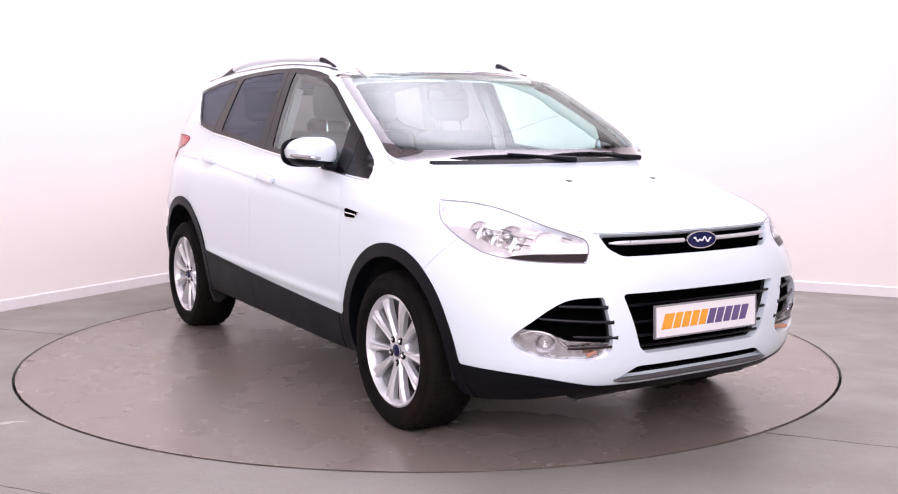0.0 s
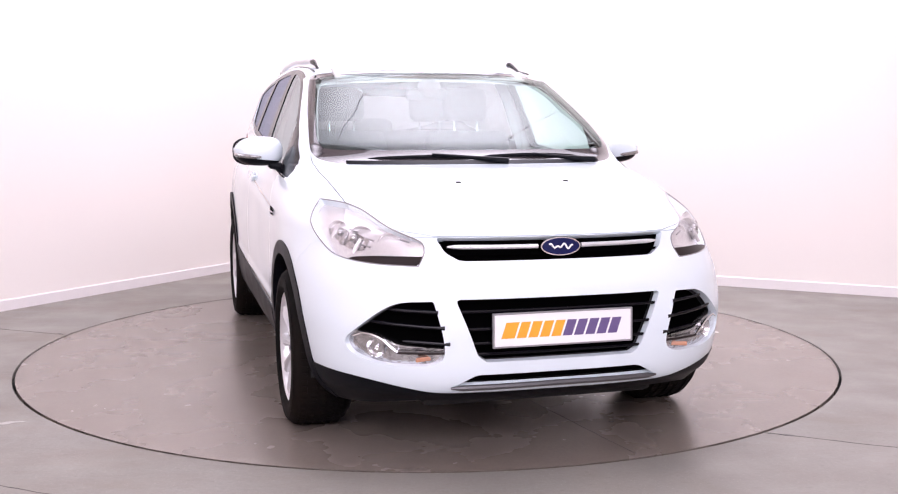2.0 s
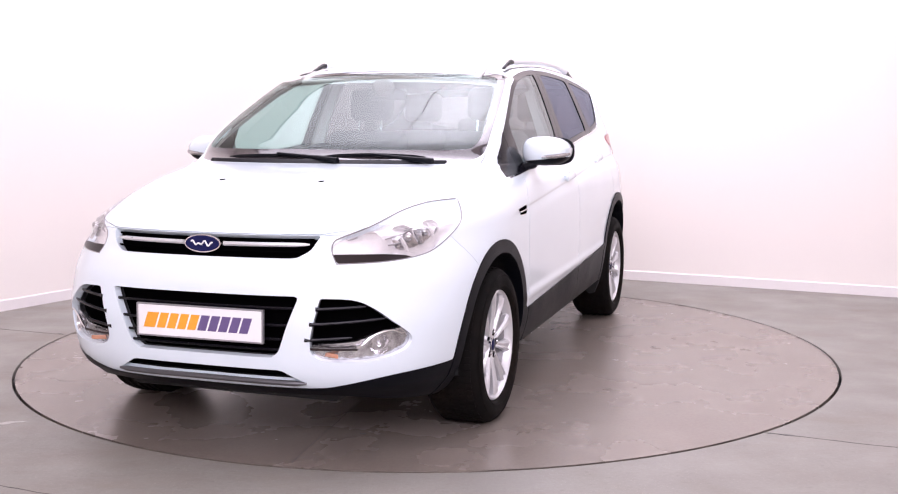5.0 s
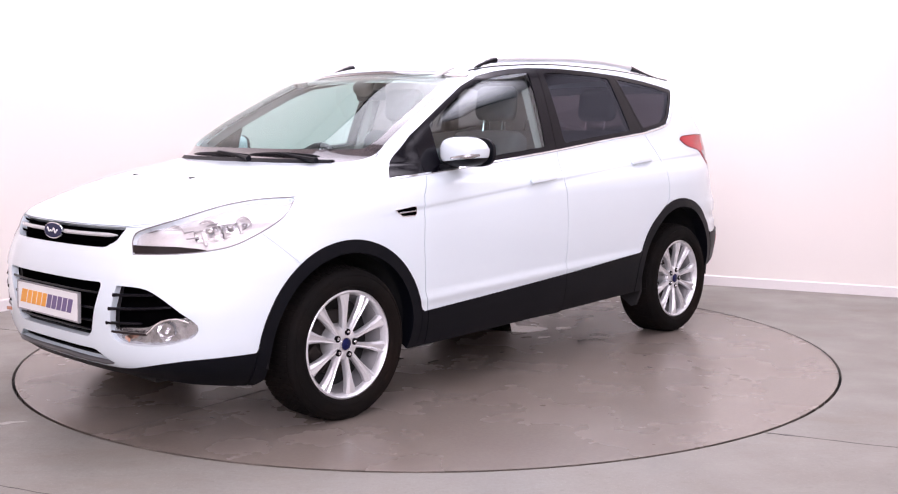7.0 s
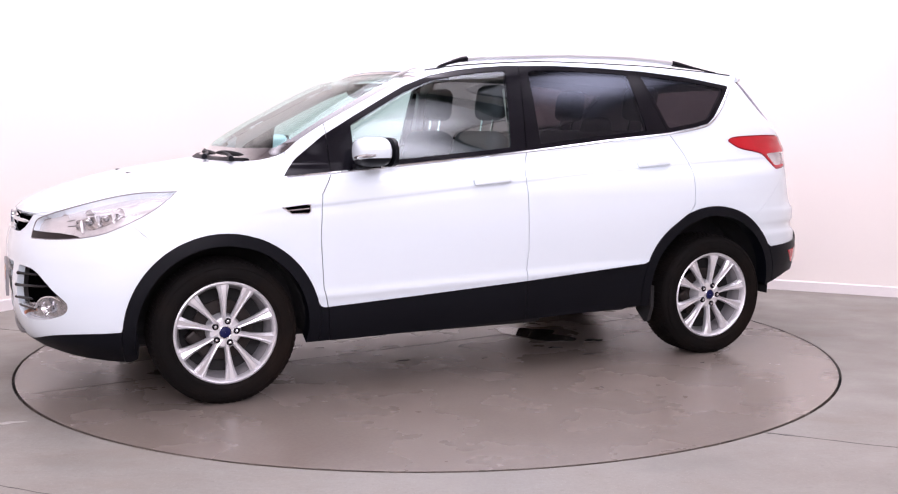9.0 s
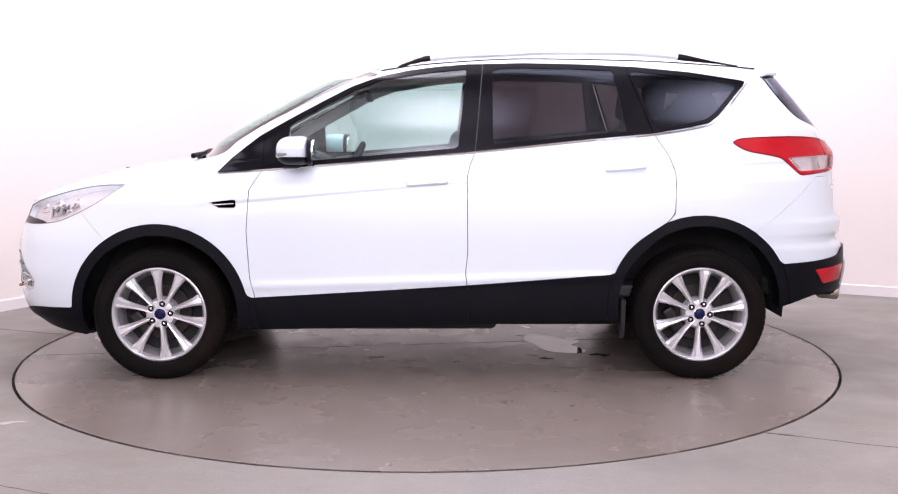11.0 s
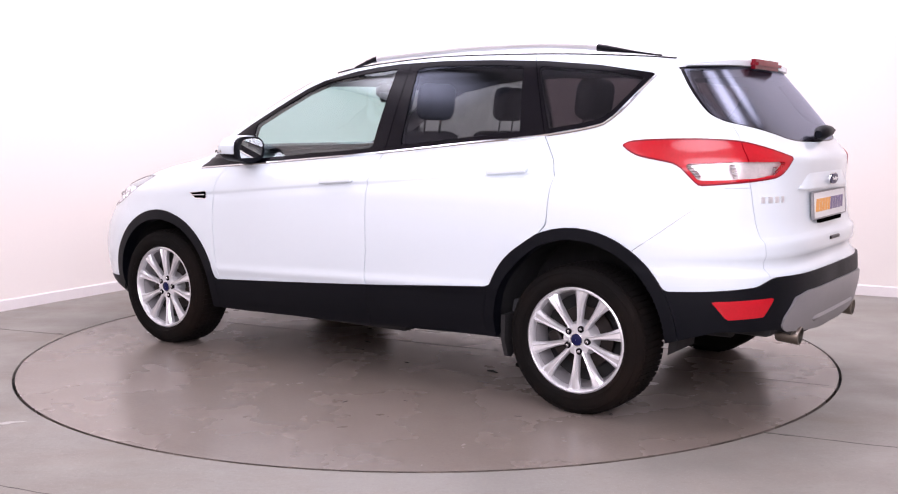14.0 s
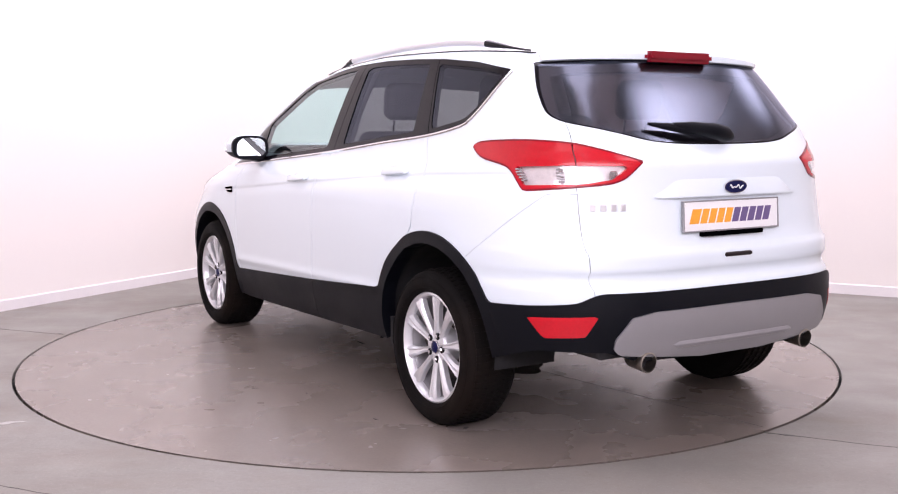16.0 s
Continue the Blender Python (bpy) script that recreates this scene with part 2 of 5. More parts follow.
def box(sx, sy, sz, m=None, bevel=0.0, segs=2, bm=None):
    bm = bm or bmesh.new()
    made = bmesh.ops.create_cube(bm, size=1.0, matrix=(m or Matrix()) @ Matrix.Diagonal((sx, sy, sz, 1)))["verts"]
    if bevel:
        es = {e for v in made for e in v.link_edges}
        bmesh.ops.bevel(bm, geom=list(es), offset=bevel, segments=segs, affect="EDGES", profile=0.5)
    return bm


def tube(path, radius, sides=10, closed=False, bm=None, cap=True):
    """A round bar along a list of points; radius may be a list."""
    bm = bm or bmesh.new()
    pts = [Vector(p) for p in path]
    rings = []
    up = Vector((0.013, 0.021, 1))
    for i, p in enumerate(pts):
        a, b = pts[i - 1] if i or closed else p, pts[(i + 1) % len(pts)] if i + 1 < len(pts) or closed else p
        d = (b - a).normalized()
        sx = d.cross(up)
        sx = sx.normalized() if sx.length > 0.05 else d.cross(Vector((1, 0, 0))).normalized()
        sy = sx.cross(d).normalized()
        r = radius[i] if isinstance(radius, (list, tuple)) else radius
        rings.append([bm.verts.new(p + sx * r * math.cos(k * math.tau / sides) + sy * r * math.sin(k * math.tau / sides)) for k in range(sides)])
    for i in range(len(rings) - (0 if closed else 1)):
        r0, r1 = rings[i], rings[(i + 1) % len(rings)]
        for k in range(sides):
            bm.faces.new((r0[k], r0[(k + 1) % sides], r1[(k + 1) % sides], r1[k]))
    if cap and not closed:
        bm.faces.new(rings[0][::-1])
        bm.faces.new(rings[-1])
    return bm


def slab(outline, z0, z1, axis="z", bm=None):
    """A flat plate: a closed outline of (a, b), thick from z0 to z1 along an axis."""
    bm = bm or bmesh.new()
    put = {"z": lambda a, b, c: (a, b, c), "x": lambda a, b, c: (c, a, b), "y": lambda a, b, c: (a, c, b)}[axis]
    lo = [bm.verts.new(put(a, b, z0)) for a, b in outline]
    hi = [bm.verts.new(put(a, b, z1)) for a, b in outline]
    bm.faces.new(lo[::-1])
    bm.faces.new(hi)
    for i in range(len(lo)):
        j = (i + 1) % len(lo)
        bm.faces.new((lo[i], lo[j], hi[j], hi[i]))
    return bm


def lathe(profile, steps=48, axis="y", bm=None, closed=False):
    """Turns a profile of (radius, along) about an axis."""
    bm = bm or bmesh.new()
    rings = []
    for k in range(steps):
        a = k * math.tau / steps
        ring = []
        for r, h in profile:
            c, s = r * math.cos(a), r * math.sin(a)
            ring.append(bm.verts.new((c, h, s) if axis == "y" else (c, s, h) if axis == "z" else (h, c, s)))
        rings.append(ring)
    n = len(profile)
    for k in range(steps):
        r0, r1 = rings[k], rings[(k + 1) % steps]
        for i in range(n if closed else n - 1):
            j = (i + 1) % n
            bm.faces.new((r0[i], r0[j], r1[j], r1[i]))
    return bm


def thing(name, label, category, group=""):
    ob = new(name)
    ob.empty_display_size = 0.2
    return tagged(ob, label, category, group)


# ---- the studio ----
RING = 2.223
WALL_L = ((-2.933, 1.168), (0.523, 0.852))
CORNER = (-1.19, 4.07)
DIR_L, DIR_R = Vector((-0.517, -0.856)), Vector((0.887, -0.461))
COVE = 1.1
CEIL = 4.0


def cove_line(off):
    """The wall's foot: two straight runs and a rounded corner between them, moved off metres into the room."""
    c = Vector(CORNER)
    half = 0.5 * math.acos(max(-1, min(1, DIR_L.dot(DIR_R))))
    run = COVE / math.tan(half)
    mid = c + (DIR_L + DIR_R).normalized() * (COVE / math.sin(half))
    a, b = c + DIR_L * run, c + DIR_R * run
    a0, a1 = math.atan2(a.y - mid.y, a.x - mid.x), math.atan2(b.y - mid.y, b.x - mid.x)
    while a1 > a0:
        a1 -= math.tau
    arc = [(mid.x + (COVE - off) * math.cos(a0 + (a1 - a0) * k / 24), mid.y + (COVE - off) * math.sin(a0 + (a1 - a0) * k / 24)) for k in range(25)]
    nl, nr = Vector((0.856, -0.517)), Vector((-0.461, -0.887))
    p0 = c + DIR_L * 9.0 + nl * off
    p1 = c + DIR_R * 9.0 + nr * off
    return [tuple(p0), *arc, tuple(p1)]


def band(name, off0, off1, z0, z1, mat, bevel_top=0.0):
    """A strip of given thickness standing along the wall's foot."""
    inner, outer = cove_line(off1), cove_line(off0)
    bm = bmesh.new()
    prof = [(outer, z0), (inner, z0), (inner, z1 - bevel_top), (cove_line(off1 - bevel_top) if bevel_top else inner, z1), (outer, z1)]
    rows = [[bm.verts.new((x, y, z)) for x, y in line] for line, z in prof]
    n = len(rows)
    for i in range(n):
        r0, r1 = rows[i], rows[(i + 1) % n]
        for k in range(len(r0) - 1):
            if (r0[k].co - r1[k].co).length > 1e-6:
                bm.faces.new((r0[k], r0[k + 1], r1[k + 1], r1[k]))
    return tagged(part(name, bm, mat, None, smooth=True), kind="structure")


tagged(band("wall_cove", -0.2, 0.0, -0.1, CEIL, M_WALL), "smooth white painted studio wall with a rounded corner", "wall")
tagged(band("baseboard", 0.0, 0.014, 0.0, 0.078, M_SKIRT, 0.008), "white painted skirting along the studio wall", "baseboard")

bm = bmesh.new()
loops = []
for rad in (RING + 0.005, 3.0, 5.0, 9.0):
    loops.append([bm.verts.new((rad * math.cos(k * math.tau / 128), rad * math.sin(k * math.tau / 128), 0)) for k in range(128)])
loops.insert(0, [bm.verts.new((v.co.x, v.co.y, -0.03)) for v in loops[0]])
for r0, r1 in zip(loops, loops[1:]):
    for k in range(128):
        bm.faces.new((r0[k], r1[k], r1[(k + 1) % 128], r0[(k + 1) % 128]))
tagged(part("floor", bm, M_FLOOR, None), "polished grey concrete studio floor with stains and joints", "floor", kind="structure")
bm = slab([(9 * math.cos(k * math.tau / 32), 9 * math.sin(k * math.tau / 32)) for k in range(32)], -0.2, -0.035)
tagged(part("floor_pit", bm, M_GAP, None), "dark pit below the turntable", "floor", kind="structure")
bm = slab([(9.2 * math.cos(k * math.tau / 32), 9.2 * math.sin(k * math.tau / 32)) for k in range(32)], CEIL, CEIL + 0.1)
tagged(part("ceiling", bm, M_WALL, None), "plain white studio ceiling", "ceiling", kind="structure")
bm = bmesh.new()
for (xa, ya), (xb, yb) in (((-5.9, -3.7), (-5.9, -8.2)), ((-5.9, -8.2), (6.9, -8.2)), ((6.9, -8.2), (6.9, 0.1))):
    dx, dy = xb - xa, yb - ya
    ln = math.hypot(dx, dy)
    box(ln + 0.2, 0.2, CEIL, pose((xa + xb) / 2, (ya + yb) / 2, CEIL / 2, 0, 0, math.degrees(math.atan2(dy, dx))), bm=bm)
tagged(part("wall_south", bm, M_WALL, None), "plain pale wall closing the studio behind", "wall", kind="structure")

for lx, ly, sx, sy, turn, power, edge, reach in SOFTBOXES:
    lampbox = tagged(new("ceiling_light"), "large square white softbox light under the ceiling", "ceiling light", "softbox lights")
    lampbox.matrix_world = pose(lx, ly, CEIL - 0.16, 0, 0, turn)
    bm = bmesh.new()
    bmesh.ops.create_grid(bm, x_segments=1, y_segments=1, size=0.5, matrix=Matrix.Diagonal((sx, sy, 1, 1)))
    part("diffuser", bm, lamp_material(power, edge, reach), lampbox)
    bm = bmesh.new()
    for ex, ey, wx, wy in ((0, sy / 2 + 0.02, sx + 0.08, 0.04), (0, -sy / 2 - 0.02, sx + 0.08, 0.04), (sx / 2 + 0.02, 0, 0.04, sy), (-sx / 2 - 0.02, 0, 0.04, sy)):
        box(wx, wy, 0.17, pose(ex, ey, 0.075), bm=bm)
    part("frame", bm, M_GAP, lampbox)
    if sx > 3 and sy > 3:
        for bx in (-0.85, 0.62):
            part("cross_bar", box(0.010, sy, 0.012, pose(bx, 0, -0.02)), M_GAP, lampbox)

# fill light added out of view to brighten the car's near side
by, bw, bh, bz, power = BACKBOX
backbox = tagged(new("fill_softbox"), "added unseen white softbox behind the camera, brightening the car's near side", "studio light")
backbox.matrix_world = pose(0, by, bz, -90, 0, 0)
bm = bmesh.new()
bmesh.ops.create_grid(bm, x_segments=1, y_segments=1, size=0.5, matrix=Matrix.Diagonal((bw, bh, 1, 1)))
part("diffuser", bm, lamp_material(power, 0.7, 3.8), backbox)
bm = bmesh.new()
for ex, ey, wx, wy in ((0, bh / 2 + 0.02, bw + 0.08, 0.04), (0, -bh / 2 - 0.02, bw + 0.08, 0.04), (bw / 2 + 0.02, 0, 0.04, bh), (-bw / 2 - 0.02, 0, 0.04, bh)):
    box(wx, wy, 0.12, pose(ex, ey, 0.05), bm=bm)
part("frame", bm, M_GAP, backbox)
for ex in (-bw / 2 + 0.3, bw / 2 - 0.3):
    part("stand", box(0.05, 0.8, 0.05, pose(ex, bz - 0.4, 0.10)), M_GAP, backbox)

turntable = thing("turntable", "round flush concrete turntable in the studio floor", "turntable")
bm = bmesh.new()
bmesh.ops.create_cone(bm, cap_ends=True, segments=160, radius1=RING - 0.010, radius2=RING - 0.010, depth=0.03, matrix=pose(0, 0, -0.015))
part("turntable_plate", bm, M_DISC, turntable)


# ---- the car's skin: horizontal outlines stacked from sill to roof, one side ----
def curve(knots):
    """A smooth line through a few knots (monotone cubic)."""
    xs, ys = np.array([k[0] for k in knots], float), np.array([k[1] for k in knots], float)
    if xs[0] > xs[-1]:
        xs, ys = xs[::-1], ys[::-1]
    h, d = np.diff(xs), np.diff(ys) / np.diff(xs)
    m = np.zeros(len(xs))
    m[0], m[-1] = d[0], d[-1]
    for i in range(1, len(xs) - 1):
        if d[i - 1] * d[i] > 0:
            w1, w2 = 2 * h[i] + h[i - 1], h[i] + 2 * h[i - 1]
            m[i] = (w1 + w2) / (w1 / d[i - 1] + w2 / d[i])

    def at(x):
        x = np.clip(np.asarray(x, float), xs[0], xs[-1])
        i = np.clip(np.searchsorted(xs, x) - 1, 0, len(xs) - 2)
        t = (x - xs[i]) / h[i]
        return (ys[i] * (1 + 2 * t) * (1 - t) ** 2 + m[i] * h[i] * t * (1 - t) ** 2 + ys[i + 1] * t * t * (3 - 2 * t) + m[i + 1] * h[i] * t * t * (t - 1))
    return at


NOSE = curve([(0.18, 2.06), (0.25, 2.13), (0.30, 2.19), (0.36, 2.215), (0.44, 2.228), (0.55, 2.238), (0.66, 2.238), (0.74, 2.226), (0.79, 2.208), (0.85, 2.19),
              (0.88, 2.165), (0.92, 2.08), (0.96, 1.97), (1.0, 1.835), (1.035, 1.67), (1.06, 1.51), (1.08, 1.36), (1.092, 1.27), (1.19, 1.12), (1.355, 0.83), (1.50, 0.54), (1.545, 0.42), (1.57, 0.35)])
TAIL = curve([(0.18, -2.00), (0.30, -2.12), (0.42, -2.185), (0.55, -2.205), (0.645, -2.200), (0.68, -2.174), (0.70, -2.175), (0.722, -2.188), (0.765, -2.190), (0.785, -2.186), (0.80, -2.172), (0.88, -2.155), (1.0, -2.150), (1.11, -2.155),
              (1.17, -2.115), (1.25, -2.055), (1.40, -1.935), (1.52, -1.835), (1.57, -1.80)])
WIDE = curve([(0.18, 0.80), (0.26, 0.860), (0.40, 0.898), (0.55, 0.910), (0.75, 0.914), (0.90, 0.907), (0.98, 0.890), (1.05, 0.848), (1.10, 0.820), (1.30, 0.745), (1.50, 0.662), (1.57, 0.625)])
FRONT_A = curve([(0.18, 0.90), (0.66, 0.95), (0.85, 1.12), (0.95, 1.12), (1.05, 0.80), (1.10, 0.50), (1.57, 0.42)])
REAR_A = curve([(0.18, 1.2), (0.9, 1.24), (1.1, 1.0), (1.25, 0.60), (1.57, 0.50)])
FRONT_P = curve([(0.18, 3.2), (0.52, 3.15), (0.70, 2.85), (0.85, 2.65), (1.0, 2.45), (1.06, 2.4), (1.1, 2.9), (1.2, 3.6), (1.3, 3.9), (1.57, 3.9)])
REAR_P = curve([(0.18, 4.0), (0.7, 4.0), (1.1, 3.8), (1.3, 3.8), (1.57, 4.2)])
SPINE = curve([(0.42, 1.548), (0.32, 1.576), (0.0, 1.622), (-0.5, 1.648), (-1.0, 1.640), (-1.5, 1.612), (-1.9, 1.575)])


CREASE = curve([(1.3, 0.86), (0.894, 0.897), (-0.159, 0.985), (-1.262, 1.062), (-1.95, 1.09)])


def crease(x, z):
    """The groove under the shoulder line and the swell along the foot of the doors."""
    ease = lambda a: np.clip(a, 0, 1) ** 2 * (3 - 2 * np.clip(a, 0, 1))
    w = ease((1.25 - x) / 0.4) * ease((x + 1.95) / 0.35)
    v = ease((0.98 - x) / 0.15) * ease((x + 0.98) / 0.15)
    return -0.0055 * w * np.exp(-((z - CREASE(x) + 0.012) / np.where(z > CREASE(x) - 0.012, 0.010, 0.030)) ** 2) + 0.008 * v * np.exp(-((z - 0.497 + 0.03 * x) / 0.022) ** 2)


def roof_z(x, y):
    return SPINE(x) - 0.055 * (np.abs(y) / 0.62) ** 2.2


def ring_plan(z, n_end=64, n_side=70):
    fa, ra, fp, rp, w = FRONT_A(z), REAR_A(z), FRONT_P(z), REAR_P(z), WIDE(z)
    f0, r0 = NOSE(z) - fa, TAIL(z) + ra
    a = np.linspace(0, 1, n_end + 1)
    a = (0.35 * a + 0.65 * a ** 1.4) * math.pi / 2
    fx, fy = f0 + fa * np.cos(a) ** (2 / fp), w * np.sin(a) ** (2 / fp)
    sx = np.linspace(f0, r0, n_side + 1)[1:-1]
    rx, ry = r0 - ra * np.cos(a[::-1]) ** (2 / rp), w * np.sin(a[::-1]) ** (2 / rp)
    return np.concatenate([fx, sx, rx]), np.concatenate([fy, np.full(len(sx), w), ry])


def skin():
    low = np.linspace(0.18, 0.85, 64)
    hood = np.interp(np.linspace(0, 1, 60), [0, 0.2, 0.5, 0.8, 1.0], [0.853, 0.92, 1.0, 1.06, 1.095])
    top = np.linspace(1.10, 1.50, 40)
    rings = []
    for z in (*low, *hood, *top):
        x, y = ring_plan(float(z))
        y = y + crease(x, z) * (y > 0.55)
        rings.append(np.stack([x, y, np.full(len(x), z)], 1))
    for e in (0.15, 0.3, 0.45, 0.6, 0.75, 0.9, 1.0):
        x, y = ring_plan(1.50 + 0.07 * e)
        z = (1 - e) * 1.50 + e * roof_z(x, y)
        y = y - 0.012 * e * e
        rings.append(np.stack([x, y, z], 1))
    ex, ey = rings[-1][:, 0], rings[-1][:, 1]
    for k in (0.985, 0.96, 0.92, 0.86, 0.78, 0.68, 0.56, 0.42, 0.28, 0.14, 0.0):
        x, y = -0.72 + (ex + 0.72) * (0.985 + 0.015 * k), ey * k
        rings.append(np.stack([x, y, roof_z(x, y)], 1))
    g = np.array(rings)
    du, dv = np.gradient(g, axis=1), np.gradient(g, axis=0)
    nrm = np.cross(du, dv)
    nrm /= np.linalg.norm(nrm, axis=2, keepdims=True) + 1e-12
    flip = np.sign((nrm * (g - np.array([0, 0, 0.8]))).sum(2, keepdims=True).sum())
    nrm *= flip if flip else 1
    # the roof's own slope, from its rim to the spine
    rx, ry = g[-12:, :, 0], g[-12:, :, 1]
    sx = (SPINE(rx + 0.01) - SPINE(rx - 0.01)) / 0.02
    up = np.stack([-sx, 0.055 * 2.2 / 0.62 * (np.abs(ry) / 0.62) ** 1.2, np.ones_like(rx)], -1)
    up /= np.linalg.norm(up, axis=2, keepdims=True)
    nrm[-11:] = up[1:]
    rim = nrm[-12] + up[0]
    nrm[-12] = rim / np.linalg.norm(rim, axis=1, keepdims=True)
    nrm[:, 0, 1] = nrm[:, -1, 1] = 0
    nr, nc = g.shape[:2]
    i = np.arange(nr * nc).reshape(nr, nc)
    quads = np.stack([i[:-1, :-1], i[:-1, 1:], i[1:, 1:], i[1:, :-1]], -1).reshape(-1, 4)
    return g.reshape(-1, 3), nrm.reshape(-1, 3), [tuple(q) for q in quads]


def side_y(x, z):
    """Half width of the skin at x and z."""
    f0, r0, w = NOSE(z) - FRONT_A(z), TAIL(z) + REAR_A(z), WIDE(z)
    if x > f0:
        return float(w * max(0.0, 1 - ((x - f0) / FRONT_A(z)) ** FRONT_P(z)) ** (1 / FRONT_P(z)))
    if x < r0:
        return float(w * max(0.0, 1 - ((r0 - x) / REAR_A(z)) ** REAR_P(z)) ** (1 / REAR_P(z)))
    return float(w + crease(x, z))


def nose_x(y, z):
    """Where the front skin lies at y and z."""
    k = min(abs(y) / WIDE(z), 1.0)
    return float(NOSE(z) - FRONT_A(z) + FRONT_A(z) * (1 - k ** FRONT_P(z)) ** (1 / FRONT_P(z)))


def tail_x(y, z):
    k = min(abs(y) / WIDE(z), 1.0)
    return float(TAIL(z) + REAR_A(z) - REAR_A(z) * (1 - k ** REAR_P(z)) ** (1 / REAR_P(z)))


# ---- cutting the skin into panels ----
POOL_V, POOL_N, SKIN_FACES = skin()
POOL_V, POOL_N = [tuple(v) for v in POOL_V], [tuple(v) for v in POOL_N]


def poly_dist(outline, a, b, rounding=0.0):
    """Signed distance to a closed outline, negative inside, its corners rounded."""
    pts = np.array(outline, float)
    if rounding:
        d0 = poly_dist(outline, a, b)
        # round by shrinking and growing
        shrunk = []
        n = len(pts)
        area = sum(pts[i][0] * pts[(i + 1) % n][1] - pts[(i + 1) % n][0] * pts[i][1] for i in range(n))
        for i in range(n):
            e0, e1 = pts[i] - pts[i - 1], pts[(i + 1) % n] - pts[i]
            e0, e1 = e0 / np.linalg.norm(e0), e1 / np.linalg.norm(e1)
            s = 1 if area > 0 else -1
            n0, n1 = np.array([-e0[1], e0[0]]) * s, np.array([-e1[1], e1[0]]) * s
            k = n0 + n1
            shrunk.append(pts[i] + rounding * k / max(0.35, np.dot(k, n0)))
        return np.maximum(poly_dist(shrunk, a, b) - rounding, d0 - rounding)
    best, inside = np.full(len(a), 1e9), np.zeros(len(a), bool)
    for (x0, y0), (x1, y1) in zip(pts, np.roll(pts, -1, 0)):
        ex, ey = x1 - x0, y1 - y0
        t = np.clip(((a - x0) * ex + (b - y0) * ey) / (ex * ex + ey * ey + 1e-12), 0, 1)
        best = np.minimum(best, np.hypot(a - x0 - t * ex, b - y0 - t * ey))
        cross = (y0 > b) != (y1 > b)
        inside ^= cross & (a < x0 + (b - y0) * ex / (ey if abs(ey) > 1e-12 else 1e-12))
    return np.where(inside, -best, best)


def split(faces, g):
    """Cuts faces along g = 0; returns those inside (g < 0) and those outside."""
    arr = np.array(POOL_V)
    val = g(arr[:, 0], arr[:, 1], arr[:, 2])
    val = np.where(np.abs(val) < 1e-7, 1e-7, val)
    neg = (val < 0).tolist()
    cuts, ins, outs = {}, [], []

    def cut(i, j):
        key = (i, j) if i < j else (j, i)
        if key not in cuts:
            i, j = key
            t = val[i] / (val[i] - val[j])
            a, b, p, q = POOL_V[i], POOL_V[j], POOL_N[i], POOL_N[j]
            POOL_V.append(tuple(a[k] + t * (b[k] - a[k]) for k in range(3)))
            POOL_N.append(tuple(p[k] + t * (q[k] - p[k]) for k in range(3)))
            cuts[key] = len(POOL_V) - 1
        return cuts[key]
    for f in faces:
        s = [neg[i] for i in f]
        if all(s):
            ins.append(f)
        elif not any(s):
            outs.append(f)
        else:
            fa, fb = [], []
            for k, i in enumerate(f):
                j = f[(k + 1) % len(f)]
                (fa if neg[i] else fb).append(i)
                if neg[i] != neg[j]:
                    c = cut(i, j)
                    fa.append(c)
                    fb.append(c)
            if len(fa) > 2:
                ins.append(tuple(fa))
            if len(fb) > 2:
                outs.append(tuple(fb))
    return ins, outs


def gap_split(faces, g, half=0.0019):
    """Cuts a panel out and leaves a shut line round it."""
    inn, rest = split(faces, lambda x, y, z: g(x, y, z) + half)
    _, out = split(rest, lambda x, y, z: g(x, y, z) - half)
    return inn, out


